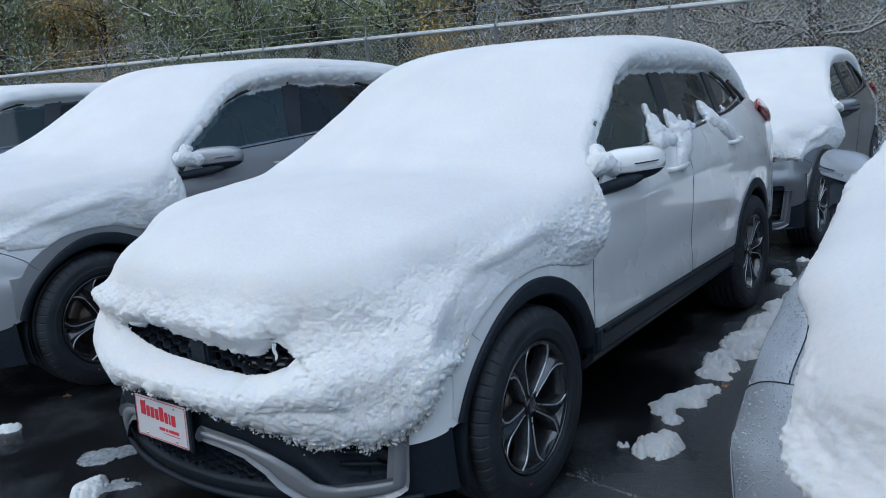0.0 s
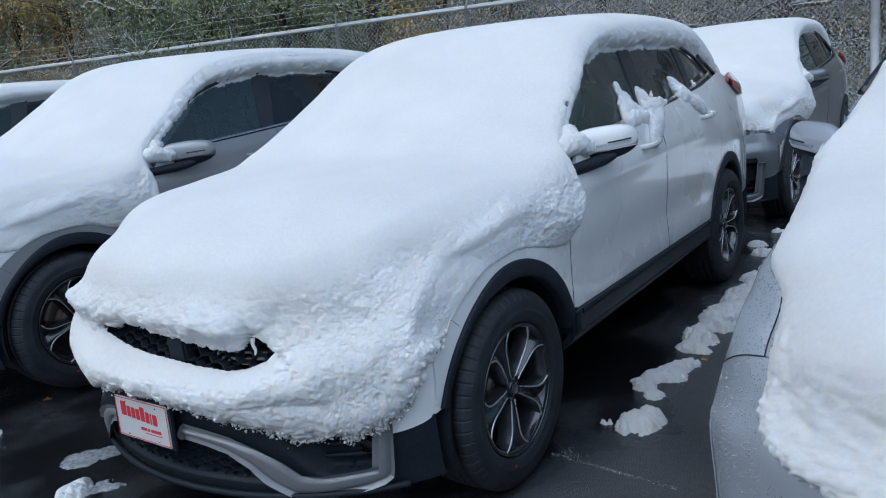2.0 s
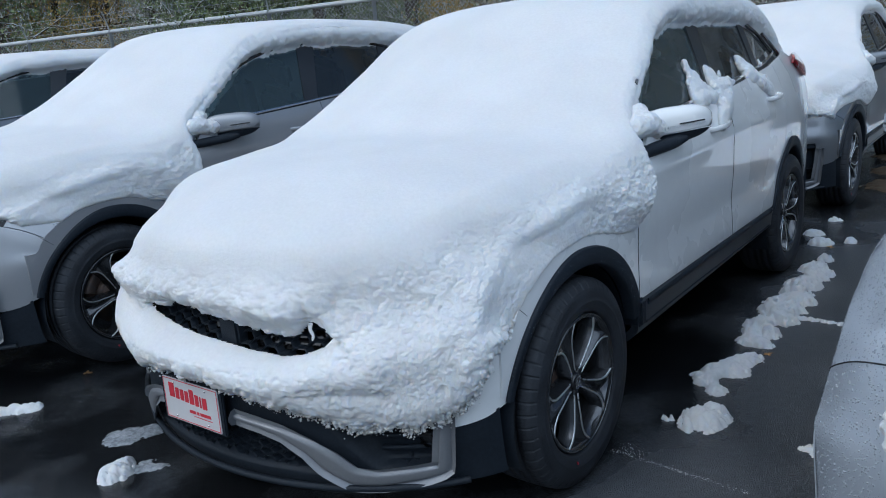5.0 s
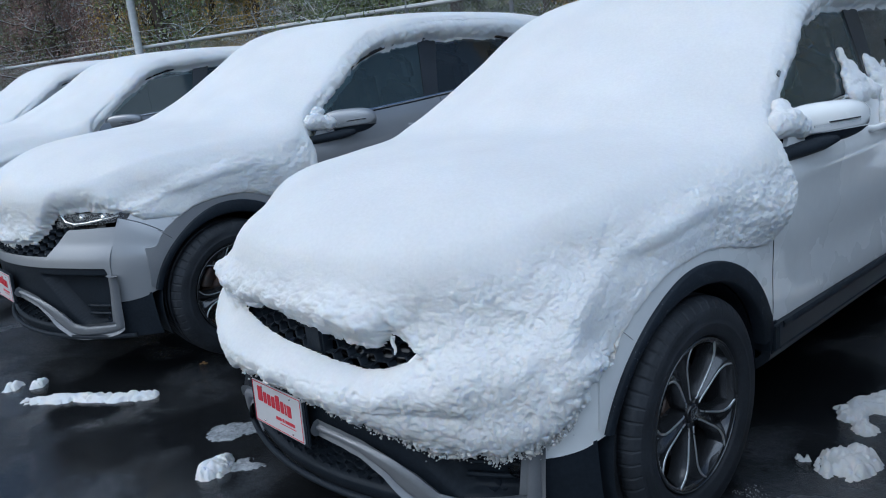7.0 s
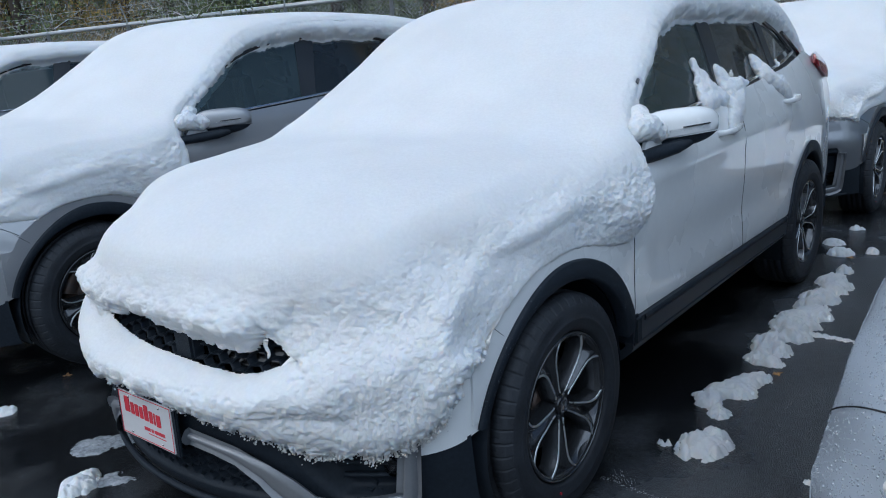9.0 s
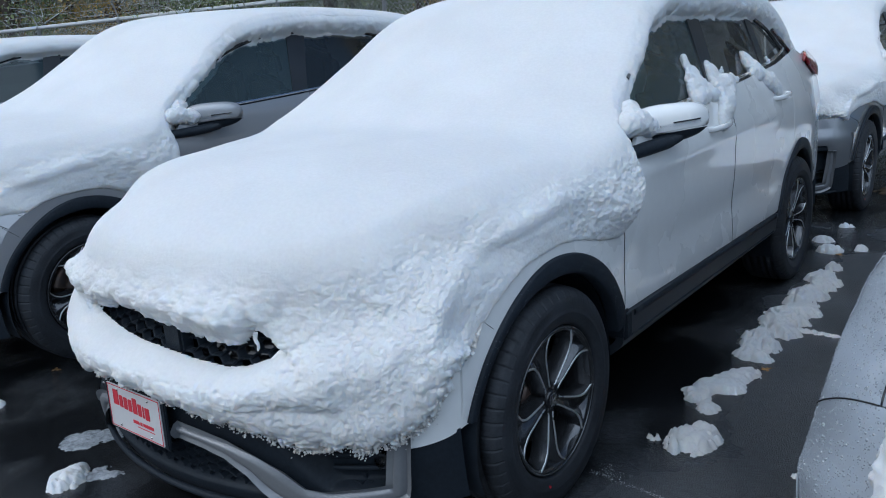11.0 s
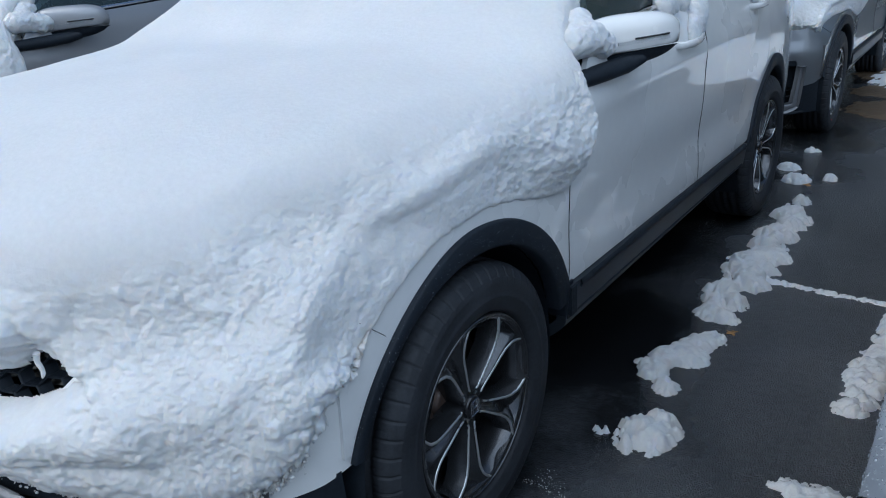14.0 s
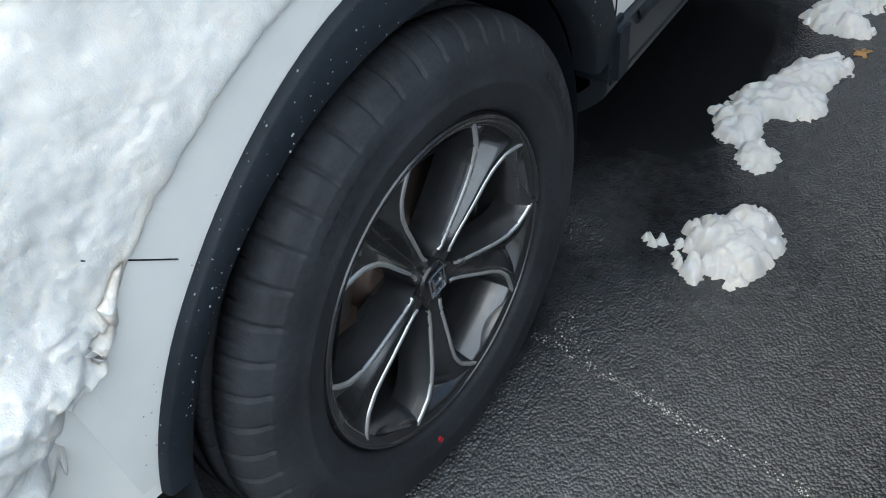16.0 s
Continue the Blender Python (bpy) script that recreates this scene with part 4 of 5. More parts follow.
    if hole:
        # thinner towards the far wing, where the wind took it
        T = T * (1 - 0.55 * ease((-0.15 - P[..., 0]) / 0.40) * ease((5.5 - U) / 1.5))
    low = ease((8.3 - U) / 1.0)
    out, off_dome = beyond(HOLLOW, U, V, P), beyond(DOME, U, V, P)
    k = max(1, int(0.022 / step))
    out, off_dome = softened(out, k), softened(off_dome, k)
    out = out + 0.007 * vnoise(P, 11, seed + 70, 2)
    hollow = ease((off_dome + 0.06) / 0.17)
    roll = ease((out + 0.030) / 0.120)
    fade = 1 - 0.50 * ease((U - 4.6) / 2.2)
    T = T * (1 - low * hollow * fade * (0.74 - 0.56 * roll)) + low * 0.022 * fade * np.exp(-((out - 0.060) / 0.090) ** 2)
    T = T + 0.026 * np.exp(-((U - 7.3) / 0.80) ** 2) * ease((5.6 - np.abs(V)) / 1.5)
    T = T * (1 - 0.62 * ease((np.abs(V) - 4.1) / 1.6) * ease((7.5 - U) / 0.8) * ease((U - 1.8) / 0.8))
    T = T + 0.014 * ease((U - 6.2) / 0.6) * ease((7.9 - U) / 0.5) * ease((np.abs(V) - 4.3) / 0.7) * ease((6.0 - np.abs(V)) / 0.9)
    T = T + 0.016 * drape * low * np.exp(-((d - 0.075) / 0.045) ** 2) * roll * (1 - skirt)
    ridge = np.exp(-((U - 2.32) / 0.34) ** 2) * ease((1.95 - V) / 0.55) * ease((V + 4.2) / 0.8)
    T = T + brow * ridge * (1 + 0.45 * vnoise(P, 8, seed + 30, 2) + 0.30 * vnoise(P, 24, seed + 31, 2))
    rough = np.clip(low * ease((off_dome + 0.03) / 0.10) + ease((np.abs(V) - 5.2) / 0.8) * (U >= 7.4) * 0.6, 0, 1)
    Q = P + N * T[..., None]
    rough = rough * (1 - 0.25 * ease((U - 2.4) / 1.6) * ease((7.0 - U) / 0.8) * roll * low)
    W = Q + 0.010 * np.stack([vnoise(Q, 14, seed + 90), vnoise(Q, 14, seed + 91), vnoise(Q, 14, seed + 92)], -1)
    patchy = 0.55 + 0.45 * vnoise(Q, 9, seed + 95, 2)
    bumps = 0.006 * vnoise(W, 8, seed + 9, 2) + 0.0032 * (clumps(W, 24, seed + 11) + clumps(W[..., ::-1] + .31, 30, seed + 15) - 1.2) * patchy + 0.0026 * (clumps(W, 62, seed + 12) - .6) + 0.0050 * vnoise(W, 34, seed + 16, 3)
    if step >= 0.008:
        bumps = bumps * 0.55
    else:
        bumps = bumps + 0.0018 * (clumps(W, 140, seed + 13) - .6)
    bumps = bumps * (1 - 0.35 * ease((U - 2.8) / 1.2) * low)
    crumbly = ease((0.09 - d) / 0.08) * (d > -0.03) * (1.0 if step < 0.008 else 0.4)
    if hole:
        shelf = ease((.50 - P[..., 0]) / .15) * ease((P[..., 2] - .60) / .04) * ease((1.9 - U) / .2)
        bumps, crumbly = bumps * (1 - .8 * shelf), crumbly * (1 - .8 * shelf)
    T = T + 0.006 * vnoise(P, 2.2, seed + 2, 2) + 0.0006 * vnoise(P, 60, seed + 3, 2) + bumps * np.maximum(rough * (1 + 0.35 * low * (1 - roll)), (0.8 - 0.45 * ease((U - 1.4) / 0.6)) * crumbly * (1 - .5 * skirt))
    off = np.where(d > 0, T * lip, np.maximum(d * 0.9, -0.030))
    off = off + 0.6 * skirt * bumps * np.clip(d / 0.03, 0, 1) * (1 - lip)
    slab = ease((U - 5.6) / 0.6) * ease((7.7 - U) / 0.3) * ease((np.abs(V) - 4.2) / 0.5)
    off = off + slab * (0.9 * bumps + 0.004 * vnoise(W, 75, seed + 17, 2)) * np.clip(d / 0.02, 0, 1)
    Q = P + N * off[..., None]
    hang = np.where(U < 1.0, 0.026, 0.012) * (1 - skirt)
    Q[..., 2] += np.where(d > 0, -hang * rough * lip * (1 - np.clip(d / 0.12, 0, 1)), 0)
    f = quads(len(fine), len(vs))
    dd = d.ravel()
    keep = np.where(mouth & (gap > -.02), -0.002, -0.022) if hole else np.full(d.shape, -0.022)
    f = f[(dd - keep.ravel())[f].max(1) > 0]
    used = np.unique(f)
    re = np.full(len(dd), -1)
    re[used] = np.arange(len(used))
    V_, F_ = Q.reshape(-1, 3)[used], re[f]
    if crumbs:
        # loose crumbs clinging along the ragged edge
        rng = np.random.default_rng(seed)
        rim = np.argwhere((d > 0.0) & (d < 0.016) & (U < 1.5) & (P[..., 2] < .56) & (P[..., 0] > -0.75))
        pick = rim[rng.integers(0, len(rim), crumbs)]
        r = rng.choice([.0016, .0024, .0034, .0052], crumbs, p=[.40, .34, .20, .06])
        c = Q[pick[:, 0], pick[:, 1]] + rng.normal(0, .004, (crumbs, 3)) + N[pick[:, 0], pick[:, 1]] * rng.uniform(-.4, .6, (crumbs, 1)) * r[:, None]
        c[:, 2] -= rng.exponential(.004, crumbs) * (pick[:, 0] < len(fine) * .6)
        B = np.array(CRUMB)
        lumps = c[:, None] + B[None] * r[:, None, None] * rng.uniform(.7, 1.3, (crumbs, len(B), 1))
        faces = np.array(CRUMB_FACES)[None] + (np.arange(crumbs) * len(B))[:, None, None] + len(V_)
        V_ = np.concatenate([V_, lumps.reshape(-1, 3)])
        F_ = [tuple(q) for q in F_] + [tuple(q) for q in faces.reshape(-1, 3)]
    ob = part("snow_blanket", mesh("snow", V_, F_), SNOW)
    ob.matrix_basis = m
    return tagged(ob, label, "snow", "snow on the cars")


# ---- ground ----
def ground_z(x):
    return 0.028 * np.clip(-np.asarray(x, float) - 0.9, 0, 14)


def asphalt():
    """Worn asphalt, partly under a film of melt water that drowns its grain."""
    m = shade("wet_asphalt", (0.044, 0.048, 0.054), 0.3, vary=0.35, scale=1.3, fine=40, second=(0.080, 0.086, 0.095), spec=0.55)
    n, l = m.node_tree.nodes, m.node_tree.links
    p = n["Principled BSDF"]
    co = n.new("ShaderNodeTexCoord")
    v, t, film = n.new("ShaderNodeTexVoronoi"), n.new("ShaderNodeTexNoise"), n.new("ShaderNodeTexNoise")
    v.inputs["Scale"].default_value, t.inputs["Scale"].default_value = 190, 45
    film.inputs["Scale"].default_value, film.inputs["Detail"].default_value = 1.4, 5
    add = n.new("ShaderNodeMath")
    add.operation = "MULTIPLY_ADD"
    add.inputs[1].default_value = -1.0
    for q in (v, t, film):
        l.new(co.outputs["Object"], q.inputs["Vector"])
    l.new(v.outputs["Distance"], add.inputs[0])
    l.new(t.outputs["Fac"], add.inputs[2])
    deep, gloss = n.new("ShaderNodeMapRange"), n.new("ShaderNodeMapRange")
    # film noise shifted along x: smoother and glossier below 0.8, open grain past 1.4
    place, x_shift, wet = n.new("ShaderNodeSeparateXYZ"), n.new("ShaderNodeMapRange"), n.new("ShaderNodeMath")
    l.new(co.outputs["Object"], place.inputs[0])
    l.new(place.outputs["X"], x_shift.inputs["Value"])
    x_shift.inputs["From Min"].default_value, x_shift.inputs["From Max"].default_value = 0.80, 1.40
    x_shift.inputs["To Min"].default_value, x_shift.inputs["To Max"].default_value = -0.12, 0.20
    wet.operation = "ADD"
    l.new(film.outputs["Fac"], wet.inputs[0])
    l.new(x_shift.outputs[0], wet.inputs[1])
    for q, lo, hi in ((deep, 0.12, 1.0), (gloss, 0.06, 0.38)):
        q.inputs["From Min"].default_value, q.inputs["From Max"].default_value = 0.36, 0.64
        q.inputs["To Min"].default_value, q.inputs["To Max"].default_value = lo, hi
        l.new(wet.outputs[0], q.inputs["Value"])
    # base colour scales with the same value, so it is darker at low x
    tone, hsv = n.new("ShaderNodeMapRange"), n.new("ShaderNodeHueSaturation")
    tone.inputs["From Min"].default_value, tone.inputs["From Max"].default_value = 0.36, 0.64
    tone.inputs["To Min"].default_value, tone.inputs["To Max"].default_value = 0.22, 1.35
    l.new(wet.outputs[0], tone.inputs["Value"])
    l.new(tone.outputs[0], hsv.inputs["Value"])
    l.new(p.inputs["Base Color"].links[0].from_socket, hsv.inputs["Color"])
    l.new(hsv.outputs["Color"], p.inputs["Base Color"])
    b = n.new("ShaderNodeBump")
    b.inputs["Distance"].default_value = 0.0050
    l.new(deep.outputs[0], b.inputs["Strength"])
    l.new(gloss.outputs[0], p.inputs["Roughness"])
    l.new(add.outputs[0], b.inputs["Height"])
    l.new(b.outputs["Normal"], p.inputs["Normal"])
    return m


gx = np.concatenate([[-400, -120, -60, -30], np.linspace(-15, 8, 47), [20, 40, 120, 400]])
gy = np.concatenate([[-400, -100, -40], np.linspace(-20, 24, 45), [40, 100, 400]])
X, Y = np.meshgrid(gx, gy, indexing="ij")
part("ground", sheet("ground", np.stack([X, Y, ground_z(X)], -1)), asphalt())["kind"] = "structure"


def along(points, n, wobble, seed):
    """Blobs strung along a line of (x, y, radius)."""
    r_ = random.Random(seed)
    Q = spline(np.array(points, float), np.linspace(0, len(points) - 1, n))
    return [(x + r_.uniform(-wobble, wobble), y + r_.uniform(-wobble, wobble), r * r_.uniform(.7, 1.15)) for x, y, r in Q]


def heap(label, outline, height, seed, name="snow_patch", rough=1.0, mat=None):
    """A flat heap of snow on the ground over a ragged outline given by (x, y, radius) blobs."""
    o = np.array(outline, float)
    x0, x1 = (o[:, 0] - o[:, 2]).min() - .05, (o[:, 0] + o[:, 2]).max() + .05
    y0, y1 = (o[:, 1] - o[:, 2]).min() - .05, (o[:, 1] + o[:, 2]).max() + .05
    st = max(0.006, math.sqrt((x1 - x0) * (y1 - y0) / 26000))
    xs, ys = np.arange(x0, x1, st), np.arange(y0, y1, st)
    X, Y = np.meshgrid(xs, ys, indexing="ij")
    P = np.stack([X, Y, np.zeros_like(X)], -1)
    d = np.max([r - np.hypot(X - a, Y - b) for a, b, r in o], 0)
    d = d + 0.024 * rough * vnoise(P, 12, seed, 2) + 0.018 * rough * (1.6 * clumps(P, 40, seed + 1) - 1) + 0.010 * (1.6 * clumps(P, 110, seed + 4) - 1)
    z = height * 0.5 * (1 - np.exp(-np.clip(d, 0, None) / 0.034)) * (0.95 + 0.24 * vnoise(P, 9, seed + 2, 2) + 0.14 * vnoise(P, 30, seed + 3, 3) + 0.16 * clumps(P, 34, seed + 5)) + 0.0035 * np.clip(d / .02, 0, 1) * (clumps(P, 90, seed + 8) + vnoise(P, 70, seed + 9, 2)) - np.where(d < 0, 0.004, -0.001)
    P[..., 2] = z + ground_z(X)
    f = quads(len(xs), len(ys))
    lab = np.where(d > 0, np.arange(d.size).reshape(d.shape) + 1, 0)
    while True:
        old = lab
        big = np.pad(lab, 1)
        for sh in (big[:-2, 1:-1], big[2:, 1:-1], big[1:-1, :-2], big[1:-1, 2:], big[:-2, :-2], big[2:, 2:], big[:-2, 2:], big[2:, :-2]):
            lab = np.where(d > 0, np.maximum(lab, sh), 0)
        if (lab == old).all():
            break
    lab = lab.ravel()
    group = lab[f].max(1)
    names, counts = np.unique(group[group > 0], return_counts=True)
    ob = None
    for g, c in zip(names, counts):
        if c < 30:
            continue
        q = f[group == g]
        used = np.unique(q)
        re = np.full(len(lab), -1)
        re[used] = np.arange(len(used))
        ob = tagged(part(name, mesh("heap", P.reshape(-1, 3)[used], re[q]), mat or SNOW), label if c > 400 else "small bit of snow beside a larger patch on asphalt", "mud" if mat is MUD else "slush" if mat else "snow", "snow on the ground")
    return ob


MAIN_SNOW = dict(front=lambda v: float(np.interp(v, [-6, -4, -2, -.5, .6, 2, 3, 4.2, 5, 6], [2.2, .9, .55, .50, .45, .12, .05, .35, .7, 1.2])),
                 side_pos=lambda u: float(np.interp(u, [0, 1, 2, 3, 5, 6.0, 6.5, 7.0, 7.18, 7.32, 7.44, 7.7, 8, 8.3, 8.6, 9.5, 10.3, 11, 12.5, 13.3, 14], [5.0, 5.3, 5.8, 6.3, 6.55, 6.45, 6.35, 6.4, 6.4, 6.1, 5.5, 5.2, 5.4, 5.9, 6.1, 6.15, 6.45, 6.72, 6.72, 6.8, 6.9])),
                 side_neg=lambda u: 5.8 if u < 8 else 6.9)


# ---- the cars ----
white = suv("suv", "white", "white compact SUV with dealer plate, covered in thick fresh snow", pose(0, 0, 0), plate=True)
snow_on("thick fresh snow draped over the white car's bonnet and roof", pose(0, 0, 0), 3, hole=True, step=0.0040, back=2.4, brow=0.052, crumbs=2600, **MAIN_SNOW)
LEFT = pose(-2.50, -0.17, 0.085, 0, 1.6, 1.0)
suv("suv", "silver", "silver-grey compact SUV with bare headlamp, bonnet under snow", LEFT, plate=True)
snow_on("smooth snow on the silver-grey car's bonnet and roof", LEFT, 21, step=0.0078, scale=1.2,
        front=lambda v: float(np.interp(abs(v), [0, 1.2, 1.8, 2.6, 4.2, 4.9, 6], [1.6, 1.8, 2.9, 3.15, 3.1, 3.0, 3.6])),
        side_pos=lambda u: float(np.interp(u, [0, 3, 3.4, 5, 7.1, 7.35, 7.7, 8.2, 14], [5.0, 5.0, 6.1, 6.5, 6.9, 6.9, 5.9, 6.1, 6.5])), side_neg=lambda u: 5.8 if u < 8 else 6.9)
for px, py, pz, sd in ((-5.60, -0.24, 0.130, 31), (-7.95, -0.22, 0.195, 37)):
    m = pose(px, py, pz, 0, 1.6, 0)
    suv("suv", "grey" if sd == 31 else "white", "dark grey SUV under a blanket of snow" if sd == 31 else "pale SUV under a blanket of snow", m, seats=False)
    snow_on("smooth snow on a parked car's bonnet and roof", m, sd, step=0.02, front=lambda v: 2.2, side_pos=lambda u: 6.2 if u < 8 else 6.3, side_neg=lambda u: 5.8 if u < 8 else 6.9)
BACK = pose(-0.012, 4.75, -0.025)
suv("suv", "grey", "grey compact SUV parked behind the white car, bonnet under snow", BACK)
snow_on("snow on the grey car's bonnet and roof with ragged edge", BACK, 41, step=0.0078, front=lambda v: 2.6,
        side_pos=lambda u: float(np.interp(u, [0, 3, 4, 5, 7.1, 7.35, 7.7, 8.2, 14], [4.8, 5.0, 5.6, 6.2, 6.8, 6.8, 5.9, 6.1, 6.5])), side_neg=lambda u: 5.8 if u < 8 else 6.9)
NEAR = pose(2.635, -0.09, -0.02, 0, 0, -2)
near_car = suv("suv", "pale", "pale silver SUV beaded with melt water, bonnet under snow", NEAR)
for ob in list(near_car.children_recursive):
    # this car has a plain painted nose
    if ob.name.split(".")[0] in ("headlamp", "light_strip", "lamp_bowl", "lamp_cover", "front_arch_cladding", "bumper_corner", "fender_top", "bumper_trim", "lower_bumper", "fog_lamp", "fog_lamp_slat", "lower_lip", "lip_trim", "panel_gap"):
        bpy.data.objects.remove(ob)


def nose_skin(u0, u1, v0, v1, nu, nv):
    """Smooth painted skin of the pale car's front corner; rows under nought run on down to the sill."""
    us, vs = np.linspace(u0, u1, nu), np.linspace(v0, v1, nv)
    P = top_surface(np.clip(us, 0, 8), vs)
    below = np.clip(-us, 0, 2)[:, None]
    P[..., 2] -= 0.16 * below
    P[..., 1] += 0.02 * below
    down = ease((4.6 - us) / 3.5)[:, None] * ease((-vs - 3.5) / 2.5)[None, :]
    P[..., 0] -= 0.035 * down
    return P


part("front_wing", sheet("wing", nose_skin(2.93, 7.2, -6.9, -3.0, 60, 50), .012, flip=True), PAINT["pale"], near_car)
part("bumper_skin", sheet("bumper", nose_skin(-1.2, 2.91, -6.9, 3.0, 60, 90), .003, flip=True), PAINT["pale"], near_car)
for line in ([(2.92, v_) for v_ in np.linspace(-6.9, -4.05, 30)], [(u_, -4.0) for u_ in np.linspace(2.92, 6.5, 40)]):
    pts = [nose_skin(u_, u_ + .01, v_, v_ + .01, 2, 2)[0, 0] for u_, v_ in line]
    v, q = tube([Vector(p_) + Vector((-.0005, -.0005, .0005)) for p_ in pts], .0020, 6)
    part("panel_gap", mesh("gap", v, q), GLOSS_BLACK, near_car)
snow_on("thick snow on the pale silver car's bonnet", NEAR, 51, step=0.0078, scale=0.62, front=lambda v: float(np.interp(abs(v), [0, 3, 4, 4.6], [1.2, 1.4, 2.0, 3.2])), side_pos=lambda u: 5.5,
        side_neg=lambda u: float(np.interp(u, [0, 3, 4, 5, 6, 7.2, 8, 14], [3.7, 3.8, 3.9, 4.0, 4.1, 4.2, 5.4, 7.0])))

strand = [(.452, float(nose_y(.452, .745)) - .035, .748), (.449, float(nose_y(.449, .73)) - .030, .730), (.455, float(nose_y(.455, .71)) - .024, .712), (.452, float(nose_y(.452, .695)) - .020, .697)]
v, q = tube([Vector(a) for a in spline(np.array(strand), np.linspace(0, 3, 14))], [.007, .0065, .006, .006, .0055, .005, .0055, .005, .0045, .004, .0045, .004, .003, .0015], 8)
tagged(part("snow_strand", mesh("strand", v, q), SNOW), "thin strand of snow hanging over the white car's grille", "snow", "snow on the cars")

# ---- snow on the ground ----
heap("small heap of fresh snow on wet asphalt", [(1.10, .56, .085), (1.13, .63, .06), (1.07, .50, .05), (.985, .52, .028)], .12, 61)
heap("melting strip of snow on wet asphalt", [(1.06, .86, .04), (1.00, .93, .06)] + along([(1.00, .95, .06), (1.05, 1.10, .07), (1.11, 1.26, .06)], 12, .02, 1), .080, 62)
heap("ragged strip of snow on wet asphalt", along([(1.07, 1.38, .04), (1.04, 1.55, .06), (1.05, 1.78, .08), (1.06, 2.0, .08), (1.06, 2.25, .07), (1.08, 2.5, .07), (1.07, 2.75, .06), (1.02, 2.95, .04)], 44, .045, 2), .105, 63, rough=1.3)
heap("broken bits of snow on wet asphalt", [(.95, 3.35, .08), (1.12, 3.45, .05), (.86, 3.6, .06), (.9, 4.05, .05)], .08, 64)
heap("thin trail of snow on wet asphalt", along([(1.10, 1.85, .024), (1.30, 1.84, .018), (1.60, 1.82, .022)], 44, .006, 11), .05, 65, rough=.3)
heap("strip of snow beside the pale silver car", along([(1.60, 1.0, .05), (1.62, 1.25, .06), (1.66, 1.5, .07), (1.68, 1.8, .09), (1.70, 2.1, .09), (1.72, 2.6, .10)], 34, .03, 3), .085, 66)
heap("patch of snow on wet asphalt", [(1.52, .53, .06), (1.60, .52, .07)], .05, 67)
heap("icy slush patch on wet asphalt", [(-.93, -.63, .09), (-.88, -.55, .07)], .016, 68, rough=.5, mat=SLUSH)
heap("small lump of snow on wet asphalt", [(-.67, -.83, .07), (-.70, -.78, .05)], .09, 69)
heap("thin grey slush round a lump of snow", [(-.62, -.74, .05), (-.57, -.70, .03)], .02, 75, mat=SLUSH)
heap("long bar of snow on wet asphalt", along([(-2.05, -1.12, .035), (-1.85, -.94, .05), (-1.58, -.70, .045)], 60, .010, 4), .05, 70)
heap("small lump of snow on wet asphalt", [(-2.30, -1.12, .05), (-2.22, -1.02, .05)], .08, 71)
heap("snow-covered grass verge by the fence", [(1.9, 7.0, 1.0), (2.6, 8.2, 1.4), (1.7, 8.6, .9), (3.5, 7.6, 1.4), (1.35, 9.6, .8)], .05, 72, rough=6)

heap("muddy leaf-stained edge of the asphalt", [(1.25, 5.55, .38), (1.8, 5.6, .45), (2.5, 5.7, .5), (1.1, 6.3, .3), (3.4, 5.8, .6), (1.05, 7.2, .35), (1.1, 8.2, .4)], .012, 74, "mud_patch", 3, MUD)

# ---- fence ----
FENCE_AT, FENCE_WAY = Vector((0.86, 10.35, 0)), Vector((-0.962, -0.272, 0))
GALV = shade("galvanised_steel", (0.52, 0.54, 0.56), 0.5, 0.25, 0.15, 8, 120)
WIRE = shade("zinc_wire", (0.62, 0.64, 0.66), 0.6, 0.0, 0.15, 8, 120)
RAIL_Z = 2.47


